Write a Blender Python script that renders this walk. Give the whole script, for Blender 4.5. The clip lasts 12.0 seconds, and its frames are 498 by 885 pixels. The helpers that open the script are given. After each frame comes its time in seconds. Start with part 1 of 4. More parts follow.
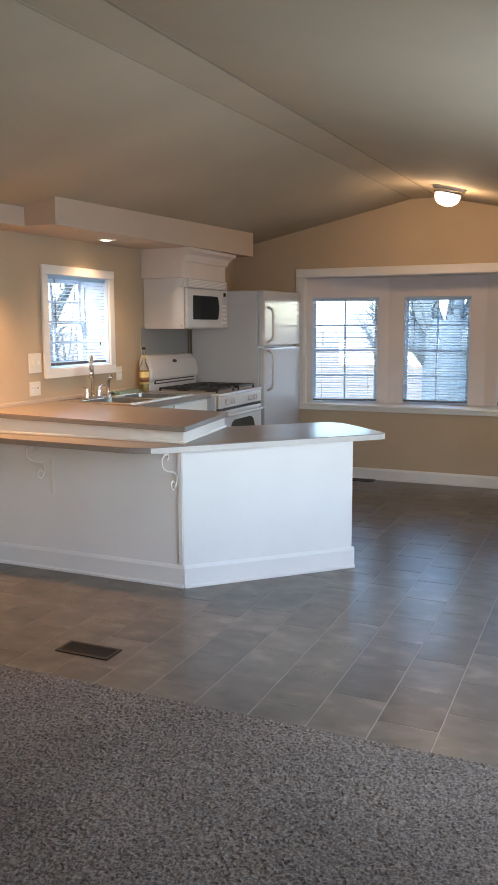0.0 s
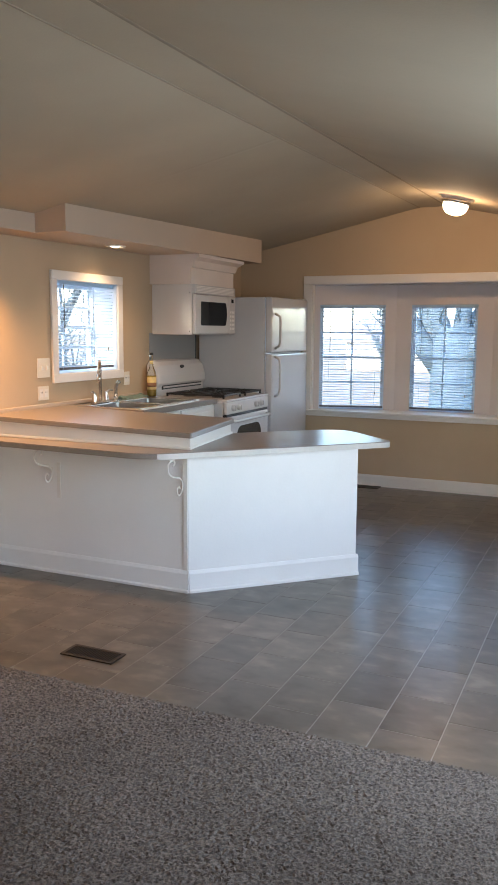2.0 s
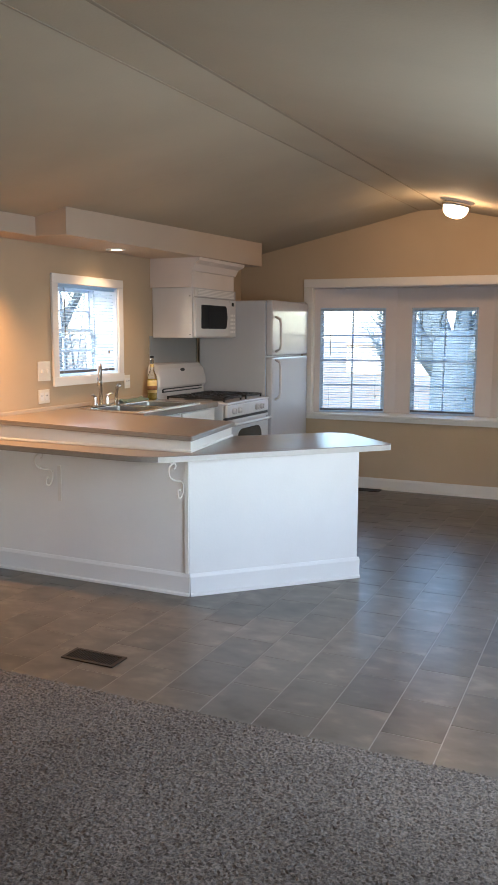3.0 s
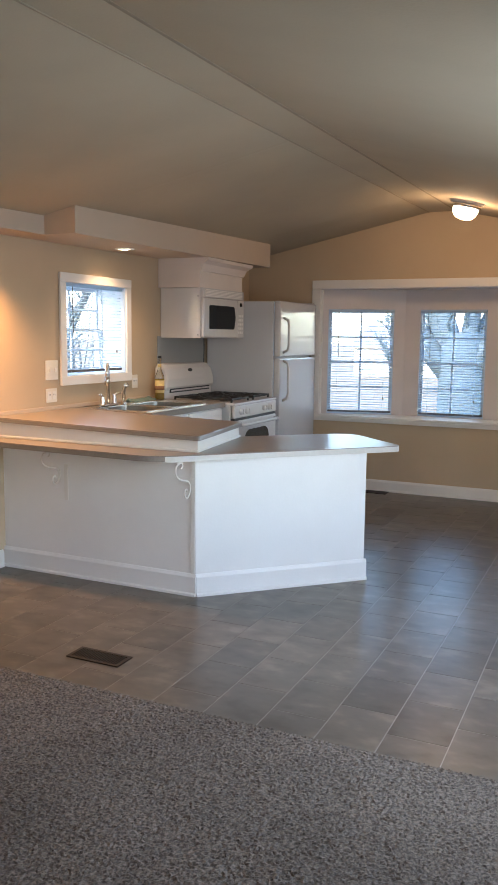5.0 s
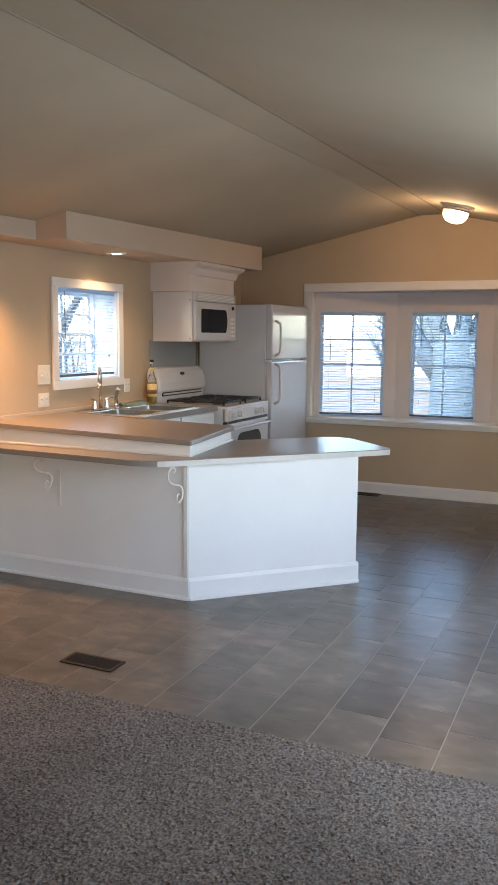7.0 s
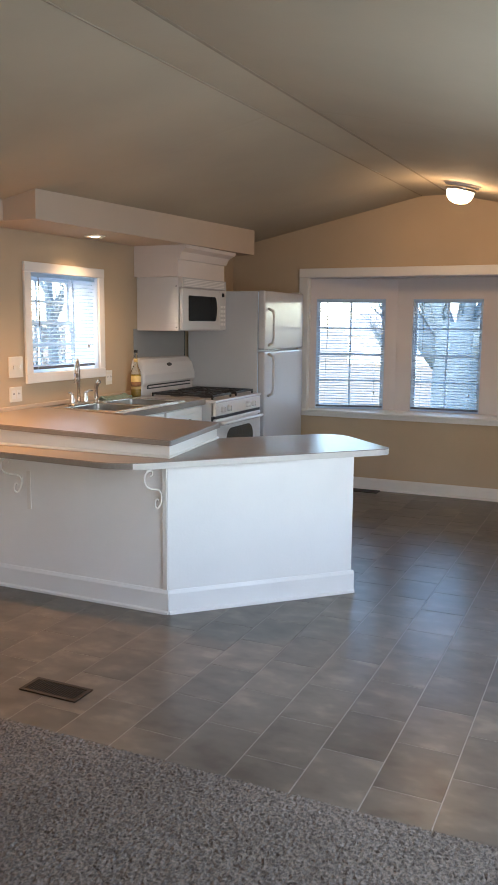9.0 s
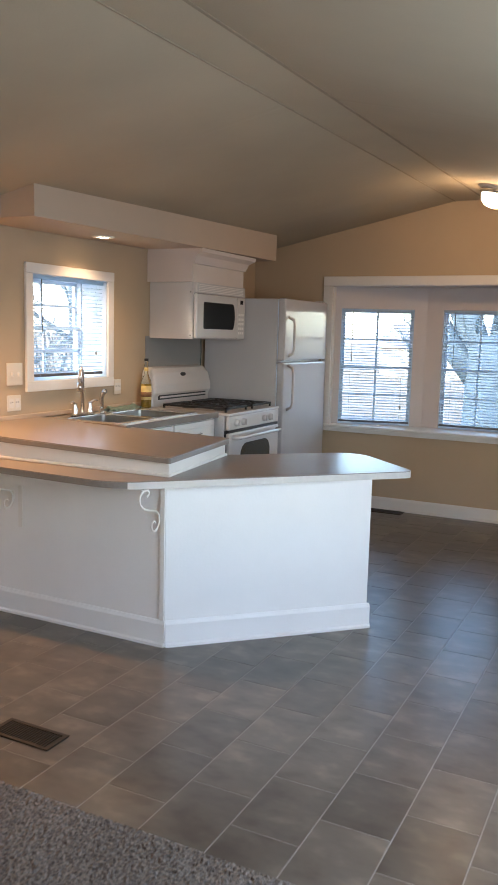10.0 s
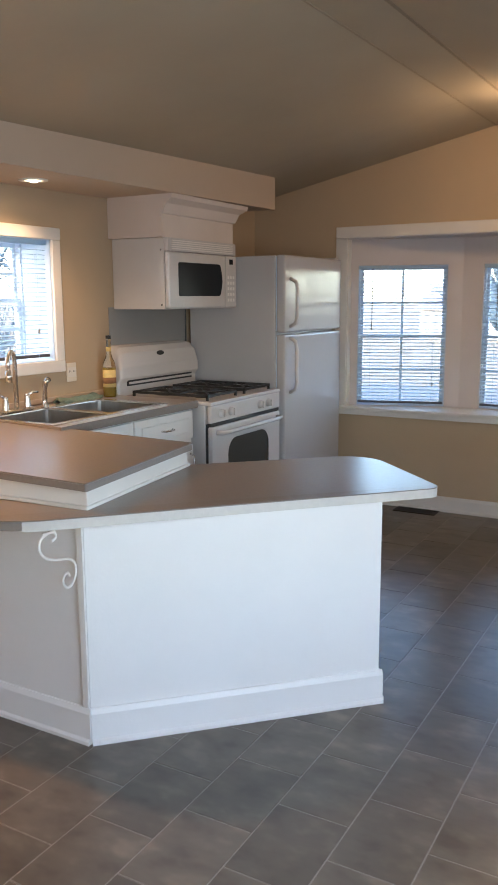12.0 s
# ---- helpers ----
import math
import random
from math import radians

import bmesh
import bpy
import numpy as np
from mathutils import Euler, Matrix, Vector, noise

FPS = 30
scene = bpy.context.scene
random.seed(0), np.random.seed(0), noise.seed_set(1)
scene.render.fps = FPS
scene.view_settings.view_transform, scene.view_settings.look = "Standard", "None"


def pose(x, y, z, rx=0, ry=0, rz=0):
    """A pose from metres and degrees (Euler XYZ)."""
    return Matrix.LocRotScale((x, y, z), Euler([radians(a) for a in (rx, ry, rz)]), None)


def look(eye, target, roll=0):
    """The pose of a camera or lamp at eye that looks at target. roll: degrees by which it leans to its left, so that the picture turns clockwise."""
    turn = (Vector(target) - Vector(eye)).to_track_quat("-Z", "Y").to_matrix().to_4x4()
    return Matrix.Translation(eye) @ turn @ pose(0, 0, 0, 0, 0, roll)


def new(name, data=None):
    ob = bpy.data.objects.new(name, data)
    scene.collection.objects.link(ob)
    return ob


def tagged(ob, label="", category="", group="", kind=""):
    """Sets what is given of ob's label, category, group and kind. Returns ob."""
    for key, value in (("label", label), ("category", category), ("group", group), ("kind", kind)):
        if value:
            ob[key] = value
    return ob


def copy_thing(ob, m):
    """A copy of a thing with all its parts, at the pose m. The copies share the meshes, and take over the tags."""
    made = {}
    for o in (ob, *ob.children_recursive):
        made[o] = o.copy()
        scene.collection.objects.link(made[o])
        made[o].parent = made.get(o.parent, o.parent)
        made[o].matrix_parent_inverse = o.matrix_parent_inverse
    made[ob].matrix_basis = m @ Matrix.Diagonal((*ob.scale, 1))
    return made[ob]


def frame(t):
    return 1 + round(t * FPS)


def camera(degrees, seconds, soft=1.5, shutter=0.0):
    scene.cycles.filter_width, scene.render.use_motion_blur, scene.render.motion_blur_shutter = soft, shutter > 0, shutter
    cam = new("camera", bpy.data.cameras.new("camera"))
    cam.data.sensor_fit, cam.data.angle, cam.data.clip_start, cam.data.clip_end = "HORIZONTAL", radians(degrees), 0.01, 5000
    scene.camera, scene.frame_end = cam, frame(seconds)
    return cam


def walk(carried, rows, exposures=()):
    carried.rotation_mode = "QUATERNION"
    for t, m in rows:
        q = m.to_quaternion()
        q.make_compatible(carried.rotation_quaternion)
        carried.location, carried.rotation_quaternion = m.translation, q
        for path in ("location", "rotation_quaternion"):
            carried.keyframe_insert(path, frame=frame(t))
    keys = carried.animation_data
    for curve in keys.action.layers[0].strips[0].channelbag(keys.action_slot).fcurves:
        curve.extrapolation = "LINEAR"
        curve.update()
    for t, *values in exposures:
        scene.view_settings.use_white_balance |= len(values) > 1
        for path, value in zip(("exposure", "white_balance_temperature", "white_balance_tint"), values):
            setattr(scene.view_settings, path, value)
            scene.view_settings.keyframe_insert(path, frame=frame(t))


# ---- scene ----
cam = camera(34.0, 12.0, soft=1.6, shutter=0.5)
PATH = [
    (0, (0.465, 1.663, 1.401), (-0.336, 3.473, 1.12), -0.2),
    (0.5, (0.473, 1.644, 1.417), (-0.332, 3.452, 1.129), 0.2),
    (1, (0.472, 1.657, 1.404), (-0.339, 3.463, 1.125), 0.3),
    (1.5, (0.477, 1.644, 1.419), (-0.333, 3.45, 1.136), 0.4),
    (2, (0.482, 1.639, 1.422), (-0.335, 3.444, 1.15), 0.4),
    (2.5, (0.484, 1.637, 1.422), (-0.335, 3.442, 1.155), 0.2),
    (3, (0.477, 1.641, 1.417), (-0.341, 3.447, 1.154), 0.3),
    (5, (0.468, 1.651, 1.405), (-0.365, 3.451, 1.147), 0.7),
    (5.5, (0.472, 1.644, 1.412), (-0.347, 3.451, 1.151), 0.9),
    (6, (0.46, 1.649, 1.41), (-0.369, 3.45, 1.152), 0.8),
    (6.5, (0.483, 1.64, 1.426), (-0.345, 3.441, 1.168), 0.8),
    (7, (0.48, 1.64, 1.426), (-0.338, 3.447, 1.17), 0.5),
    (7.5, (0.464, 1.674, 1.414), (-0.343, 3.485, 1.151), 0.6),
    (9.5, (0.384, 2.184, 1.45), (-0.453, 3.977, 1.158), 0.5),
    (10, (0.347, 2.383, 1.436), (-0.542, 4.155, 1.171), 1.5),
    (10.5, (0.21, 2.662, 1.423), (-0.551, 4.488, 1.126), 0.2),
    (11, (0.134, 2.857, 1.453), (-0.61, 4.686, 1.136), -0.0),
    (11.5, (0.086, 3.194, 1.448), (-0.803, 4.957, 1.129), 2.6),
    (12, (0.092, 3.532, 1.44), (-0.882, 5.244, 1.094), -0.3),
]
walk(cam, [(t, look(eye, target, roll)) for t, eye, target, roll in PATH],
     exposures=[(0.0, 3.29, 5900, 9), (7.5, 3.29, 5900, 9), (10.0, 3.27, 5900, 9), (12.0, 3.27, 5900, 9)])

# ---- plan ----
WEST, EAST, NORTH, SOUTH = -2.908, 0.95, 8.905, -1.2
WALL_T = 0.16
CARPET_Y = 4.202
RIDGE_L, RIDGE_R, RIDGE_Z, PITCH, FALL = -1.185, -0.960, 2.497, 0.215, 0.027

# ---- world, sun, lamps, exposure ----
world = bpy.data.worlds.new("world")
scene.world = world
world.use_nodes = True
wn = world.node_tree
sky = wn.nodes.new("ShaderNodeTexSky")
sky.sky_type = "NISHITA"
sky.sun_disc = False
sky.sun_elevation, sky.sun_rotation = radians(28), radians(200)
wn.links.new(sky.outputs[0], wn.nodes["Background"].inputs[0])
wn.nodes["Background"].inputs[1].default_value = 0.15


def lamp(name, kind, energy, color, m, **extra):
    data = bpy.data.lights.new(name, kind)
    data.energy, data.color = energy, color
    for key, value in extra.items():
        setattr(data, key, value)
    ob = new(name, data)
    ob.matrix_world = m
    return ob


lamp("sun", "SUN", 0.65, (1.0, 0.93, 0.84), look((0, 0, 5), (0.34, 0.94, 4.47)), angle=radians(8.0))
# Warm fill added behind the camera to lift the peninsula face and carpet.
lamp("south_window_daylight", "AREA", 2.3, (1.0, 0.75, 0.63), look((-0.3, SOUTH + 0.0, 1.35), (-0.6, 5, 0.9)), shape="RECTANGLE", size=2.2, size_y=1.1)
# Bluish area fill added out of view for daylight from the east side.
lamp("east_window_daylight", "AREA", 4.6, (0.82, 0.92, 1.0), look((EAST + 0.02, 4.45, 1.3), (-1.0, 4.9, 0.8)), shape="RECTANGLE", size=1.4, size_y=1.3)
lamp("ceiling_bulb", "POINT", 1.2, (1.0, 0.57, 0.27), pose(-0.695, 7.95, 2.25), shadow_soft_size=0.05)
lamp("recessed_bulb", "SPOT", 3.6, (1.0, 0.60, 0.31), look((-2.64, 6.44, 1.95), (-2.70, 6.42, 0.0)), spot_size=radians(135), spot_blend=1.0, shadow_soft_size=0.04)
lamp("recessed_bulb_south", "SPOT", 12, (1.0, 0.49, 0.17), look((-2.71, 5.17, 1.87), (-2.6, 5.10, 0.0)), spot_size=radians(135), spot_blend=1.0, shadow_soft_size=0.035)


# ---- materials ----
def srgb(r, g, b):
    return tuple(((c / 255 + 0.055) / 1.055) ** 2.4 if c > 10 else c / 3294 for c in (r, g, b)) + (1,)


def mat(name, color, rough=0.5, metal=0.0, vary=0.0, scale=8.0, bump=0.0, bump_scale=60.0, coat=0.0, island=0.0, second=None, rvary=0.0, lo_hi=(0.33, 0.68), stretch=None):
    m = bpy.data.materials.new(name)
    m.use_nodes = True
    nt = m.node_tree
    b = nt.nodes["Principled BSDF"]
    b.inputs["Roughness"].default_value = rough
    b.inputs["Metallic"].default_value = metal
    b.inputs["Coat Weight"].default_value = coat
    col = color if len(color) == 4 else (*color, 1)
    b.inputs["Base Color"].default_value = col
    tc = nt.nodes.new("ShaderNodeTexCoord")
    if vary or second:
        big = nt.nodes.new("ShaderNodeTexNoise")
        big.inputs["Scale"].default_value = scale
        big.inputs["Detail"].default_value = 6
        big.inputs["Roughness"].default_value = 0.6
        if stretch:
            mp = nt.nodes.new("ShaderNodeMapping")
            mp.inputs["Scale"].default_value = stretch
            nt.links.new(tc.outputs["Object"], mp.inputs["Vector"])
            nt.links.new(mp.outputs[0], big.inputs["Vector"])
            if island:
                shift = nt.nodes.new("ShaderNodeObjectInfo")
                mul = nt.nodes.new("ShaderNodeMath")
                mul.operation = "MULTIPLY"
                mul.inputs[1].default_value = 40
                big.noise_dimensions = "4D"
                nt.links.new(shift.outputs["Random"], mul.inputs[0])
                nt.links.new(mul.outputs[0], big.inputs["W"])
        else:
            nt.links.new(tc.outputs["Object"], big.inputs["Vector"])
        ramp = nt.nodes.new("ShaderNodeValToRGB")
        ramp.color_ramp.elements[0].position, ramp.color_ramp.elements[1].position = lo_hi[0], lo_hi[1]
        lo = second if second else tuple(c * (1 - vary) for c in col[:3]) + (1,)
        hi = col if second else tuple(min(1, c * (1 + vary * 0.5)) for c in col[:3]) + (1,)
        ramp.color_ramp.elements[0].color, ramp.color_ramp.elements[1].color = lo, hi
        nt.links.new(big.outputs["Fac"], ramp.inputs[0])
        out = ramp.outputs[0]
        if island:
            info = nt.nodes.new("ShaderNodeObjectInfo")
            mr = nt.nodes.new("ShaderNodeMapRange")
            mr.inputs[3].default_value, mr.inputs[4].default_value = 1 - island, 1 + island
            nt.links.new(info.outputs["Random"], mr.inputs[0])
            mix = nt.nodes.new("ShaderNodeVectorMath")
            mix.operation = "SCALE"
            nt.links.new(out, mix.inputs[0])
            nt.links.new(mr.outputs[0], mix.inputs["Scale"])
            out = mix.outputs[0]
        nt.links.new(out, b.inputs["Base Color"])
        if rvary:
            rr = nt.nodes.new("ShaderNodeMapRange")
            rr.inputs[3].default_value, rr.inputs[4].default_value = rough - rvary, rough + rvary
            nt.links.new(big.outputs["Fac"], rr.inputs[0])
            nt.links.new(rr.outputs[0], b.inputs["Roughness"])
    if bump:
        fine = nt.nodes.new("ShaderNodeTexNoise")
        fine.inputs["Scale"].default_value = bump_scale
        fine.inputs["Detail"].default_value = 4
        nt.links.new(tc.outputs["Object"], fine.inputs["Vector"])
        bn = nt.nodes.new("ShaderNodeBump")
        bn.inputs["Strength"].default_value = bump
        bn.inputs["Distance"].default_value = 0.004
        nt.links.new(fine.outputs["Fac"], bn.inputs["Height"])
        nt.links.new(bn.outputs[0], b.inputs["Normal"])
    return m


M_WALL = mat("tan_wall_paint", srgb(190, 167, 137), 0.75, vary=0.05, scale=1.5, bump=0.15, bump_scale=180)
M_CEIL = mat("ceiling_paint", srgb(172, 160, 138), 0.85, vary=0.06, scale=1.2, bump=0.15, bump_scale=90)
M_SOFFIT = mat("soffit_paint", srgb(190, 170, 148), 0.75, vary=0.04, scale=1.5, bump=0.15, bump_scale=180)
M_TRIM = mat("white_trim_paint", srgb(226, 220, 212), 0.4, vary=0.03, scale=3, bump=0.05, bump_scale=120)
M_PANEL = mat("white_panel_paint", srgb(232, 228, 224), 0.5, vary=0.04, scale=2, bump=0.12, bump_scale=80)
M_CAB = mat("white_cabinet_paint", srgb(232, 228, 222), 0.4, vary=0.03, scale=4)
M_APPL = mat("white_appliance_enamel", srgb(206, 200, 195), 0.22, vary=0.03, scale=3, bump=0.06, bump_scale=250)
M_FRIDGE = mat("pebbled_fridge_enamel", srgb(188, 185, 184), 0.13, vary=0.02, scale=3, bump=0.07, bump_scale=260)
M_LAM = mat("grey_brown_laminate", srgb(136, 125, 116), 0.29, second=srgb(128, 118, 109), scale=90, bump=0.04, bump_scale=200)
M_LAMEDGE = mat("laminate_edge", srgb(204, 198, 190), 0.4, vary=0.05, scale=40)
M_GROUT = mat("pale_grout", srgb(150, 145, 138), 0.5, vary=0.12, scale=20)
M_CARPET = mat("grey_carpet", srgb(130, 119, 109), 0.95, second=srgb(78, 71, 64), scale=120, bump=0.8, bump_scale=220, lo_hi=(0.38, 0.62))
M_BLACK = mat("black_iron", (0.02, 0.02, 0.02), 0.5, vary=0.2, scale=30)
M_DARKGLASS = mat("dark_glass", (0.014, 0.015, 0.016), 0.22)
M_STEEL = mat("brushed_steel", (0.72, 0.70, 0.67), 0.22, metal=1.0, vary=0.08, scale=40)
M_BOWL = mat("satin_sink_steel", (0.55, 0.53, 0.50), 0.3, metal=1.0, vary=0.1, scale=20)
M_CHROME = mat("chrome", (0.75, 0.74, 0.72), 0.12, metal=1.0)
M_VENT = mat("dark_brown_register", srgb(46, 38, 32), 0.5, metal=0.3, vary=0.1, scale=30)
# White vinyl with the blue of the skylight put into its colour.
M_VINYLFRAME = mat("sky_tinted_vinyl_frame", srgb(206, 220, 236), 0.4, vary=0.03, scale=6)
# White slats; their base colour carries some of the sky's blue light.
M_BLIND = mat("sky_tinted_blind", srgb(196, 210, 222), 0.45, vary=0.03, scale=10)
M_RAIL = mat("grey_blind_rail", srgb(78, 78, 84), 0.45, vary=0.05, scale=10)
M_BACKPANEL = mat("grey_white_wall_panel", srgb(150, 146, 141), 0.45, vary=0.05, scale=2)
M_CABLE = mat("grey_cable", srgb(60, 58, 56), 0.5)
M_PLATE = mat("ivory_plate", srgb(222, 212, 196), 0.4)
M_BAY = mat("bay_panel_paint", srgb(207, 197, 193), 0.5, vary=0.04, scale=2, bump=0.05, bump_scale=120)
M_SIDING = mat("pale_siding", srgb(190, 186, 178), 0.7, vary=0.06, scale=3)
# Bark grey shifted to blue, with outdoor haze and skylight in the colour.
M_BARK = mat("sky_tinted_bark", srgb(90, 105, 114), 0.9, second=srgb(72, 87, 96), scale=14, bump=0.8, bump_scale=30)
M_GRASS = mat("winter_grass", srgb(146, 132, 110), 0.95, second=srgb(112, 98, 80), scale=2, bump=0.6, bump_scale=40)
M_ASPHALT = mat("asphalt", srgb(110, 108, 106), 0.9, vary=0.15, scale=5, bump=0.4, bump_scale=60)
M_ROOF = mat("brown_shingles", srgb(160, 152, 148), 0.9, vary=0.2, scale=8, bump=0.4, bump_scale=30)


def patchy(m, scale, low, high):
    """Broad soft lighter and darker patches over a material's colour."""
    nt = m.node_tree
    b = nt.nodes["Principled BSDF"]
    src = b.inputs["Base Color"].links[0].from_socket
    tc = nt.nodes.new("ShaderNodeTexCoord")
    n = nt.nodes.new("ShaderNodeTexNoise")
    n.inputs["Scale"].default_value, n.inputs["Detail"].default_value = scale, 3
    mr = nt.nodes.new("ShaderNodeMapRange")
    mr.inputs[1].default_value, mr.inputs[2].default_value = 0.35, 0.65
    mr.inputs[3].default_value, mr.inputs[4].default_value = low, high
    mul = nt.nodes.new("ShaderNodeVectorMath")
    mul.operation = "SCALE"
    nt.links.new(tc.outputs["Object"], n.inputs["Vector"])
    nt.links.new(n.outputs["Fac"], mr.inputs[0])
    nt.links.new(src, mul.inputs[0])
    nt.links.new(mr.outputs[0], mul.inputs["Scale"])
    nt.links.new(mul.outputs[0], b.inputs["Base Color"])


patchy(M_CARPET, 1.6, 0.84, 1.14)
patchy(M_WALL, 0.9, 0.95, 1.03)
patchy(M_CEIL, 0.7, 0.93, 1.04)


def slate(name):
    """Slate-look vinyl: cloudy grey and brown drifts that differ from tile to tile, with fine streaks."""
    m = bpy.data.materials.new(name)
    m.use_nodes = True
    nt = m.node_tree
    b = nt.nodes["Principled BSDF"]
    tc, info = nt.nodes.new("ShaderNodeTexCoord"), nt.nodes.new("ShaderNodeObjectInfo")
    shift = nt.nodes.new("ShaderNodeMath")
    shift.operation, shift.inputs[1].default_value = "MULTIPLY", 60
    nt.links.new(info.outputs["Random"], shift.inputs[0])

    def cloud(scale, detail, stretch, distort):
        mp, n = nt.nodes.new("ShaderNodeMapping"), nt.nodes.new("ShaderNodeTexNoise")
        mp.inputs["Scale"].default_value = stretch
        n.noise_dimensions = "4D"
        n.inputs["Scale"].default_value, n.inputs["Detail"].default_value = scale, detail
        n.inputs["Distortion"].default_value = distort
        nt.links.new(tc.outputs["Object"], mp.inputs["Vector"])
        nt.links.new(mp.outputs[0], n.inputs["Vector"])
        nt.links.new(shift.outputs[0], n.inputs["W"])
        return n.outputs["Fac"]

    big, fine = cloud(7.0, 3, (1.0, 1.5, 1.0), 0.0), cloud(18.0, 2, (0.7, 1.6, 1.0), 0.0)
    ramp = nt.nodes.new("ShaderNodeValToRGB")
    ramp.color_ramp.interpolation = "EASE"
    ramp.color_ramp.elements[0].position, ramp.color_ramp.elements[0].color = 0.28, srgb(80, 71, 62)
    ramp.color_ramp.elements[1].position, ramp.color_ramp.elements[1].color = 0.74, srgb(117, 108, 95)
    mid = ramp.color_ramp.elements.new(0.5)
    mid.color = srgb(95, 87, 77)
    nt.links.new(big, ramp.inputs[0])
    streak, tone, both, mul = nt.nodes.new("ShaderNodeMapRange"), nt.nodes.new("ShaderNodeMapRange"), nt.nodes.new("ShaderNodeMath"), nt.nodes.new("ShaderNodeVectorMath")
    streak.inputs[1].default_value, streak.inputs[2].default_value, streak.inputs[3].default_value, streak.inputs[4].default_value = 0.2, 0.8, 0.88, 1.12
    tone.inputs[3].default_value, tone.inputs[4].default_value = 0.82, 1.18
    nt.links.new(fine, streak.inputs[0])
    nt.links.new(info.outputs["Random"], tone.inputs[0])
    both.operation, mul.operation = "MULTIPLY", "SCALE"
    nt.links.new(streak.outputs[0], both.inputs[0])
    nt.links.new(tone.outputs[0], both.inputs[1])
    nt.links.new(ramp.outputs[0], mul.inputs[0])
    nt.links.new(both.outputs[0], mul.inputs["Scale"])
    nt.links.new(mul.outputs[0], b.inputs["Base Color"])
    rough = nt.nodes.new("ShaderNodeMapRange")
    rough.inputs[3].default_value, rough.inputs[4].default_value = 0.27, 0.33
    nt.links.new(fine, rough.inputs[0])
    nt.links.new(rough.outputs[0], b.inputs["Roughness"])
    return m


M_TILE = slate("grey_slate_vinyl")


def glass(name, tint=(1, 1, 1, 1), rough=0.0):
    m = bpy.data.materials.new(name)
    m.use_nodes = True
    b = m.node_tree.nodes["Principled BSDF"]
    b.inputs["Base Color"].default_value = tint
    b.inputs["Roughness"].default_value = rough
    b.inputs["Transmission Weight"].default_value = 1.0
    b.inputs["IOR"].default_value = 1.45
    return m


def glow(name, color, strength):
    m = bpy.data.materials.new(name)
    m.use_nodes = True
    b = m.node_tree.nodes["Principled BSDF"]
    b.inputs["Base Color"].default_value = (0.8, 0.75, 0.65, 1)
    b.inputs["Emission Color"].default_value = (*color, 1)
    b.inputs["Emission Strength"].default_value = strength
    return m


M_DARKGLASS.node_tree.nodes["Principled BSDF"].inputs["Specular IOR Level"].default_value = 0.1
M_GLASS = glass("clear_pane", (1, 1, 1, 1))
M_CLEARGLASS = glass("bottle_glass", (0.93, 0.95, 0.88, 1), 0.02)
M_OIL = mat("yellow_liquid", srgb(176, 150, 70), 0.15, coat=0.3)
M_LABEL = mat("cream_label", srgb(226, 200, 130), 0.5, vary=0.15, scale=40)
M_LABELBAND = mat("label_print", srgb(140, 96, 60), 0.5, vary=0.2, scale=60)
M_OVENGLASS = mat("smoked_oven_glass", (0.035, 0.038, 0.038), 0.18)
M_GLOBE = glow("lit_frosted_globe", (1.0, 0.80, 0.5), 1.2)
M_BULB = glow("lit_bulb", (1.0, 0.8, 0.5), 1.5)


def see_through(m, color, share):
    """Thin plastic that lets some daylight through."""
    nt = m.node_tree
    out = nt.nodes["Material Output"]
    mix, tr = nt.nodes.new("ShaderNodeMixShader"), nt.nodes.new("ShaderNodeBsdfTranslucent")
    tr.inputs["Color"].default_value = color
    mix.inputs[0].default_value = share
    nt.links.new(nt.nodes["Principled BSDF"].outputs[0], mix.inputs[1])
    nt.links.new(tr.outputs[0], mix.inputs[2])
    nt.links.new(mix.outputs[0], out.inputs["Surface"])


see_through(M_BLIND, srgb(205, 232, 250), 0.45)


# ---- mesh helpers ----
def link(name, bm, material, smooth=False):
    me = bpy.data.meshes.new(name)
    bmesh.ops.recalc_face_normals(bm, faces=bm.faces)
    if smooth:
        for f in bm.faces:
            f.smooth = True
    bm.to_mesh(me)
    bm.free()
    me.materials.append(material)
    return new(name, me)


def part(name, bm, material, parent, label="", smooth=False):
    ob = link(name, bm, material, smooth)
    ob.parent = parent
    ob.matrix_parent_inverse = parent.matrix_world.inverted()
    return tagged(ob, label)


def root(name, at=(0, 0, 0), label="", category="", group="", kind="", m=None):
    ob = new(name)
    ob.empty_display_size = 0.1
    ob.matrix_world = m if m is not None else Matrix.Translation(at)
    bpy.context.view_layer.update()
    return tagged(ob, label, category, group, kind)


def box(x0, x1, y0, y1, z0, z1, bevel=0.0, seg=2, bm=None):
    own = bmesh.new()
    bmesh.ops.create_cube(own, size=1)
    for v in own.verts:
        v.co = Vector(((x0 + x1) / 2 + v.co.x * (x1 - x0), (y0 + y1) / 2 + v.co.y * (y1 - y0), (z0 + z1) / 2 + v.co.z * (z1 - z0)))
    if bevel:
        bmesh.ops.bevel(own, geom=own.edges[:], offset=bevel, segments=seg, affect="EDGES", profile=0.5)
    return join(bm, own)


def join(bm, own):
    if bm is None:
        return own
    me = bpy.data.meshes.new("tmp")
    own.to_mesh(me)
    own.free()
    bm.from_mesh(me)
    bpy.data.meshes.remove(me)
    return bm


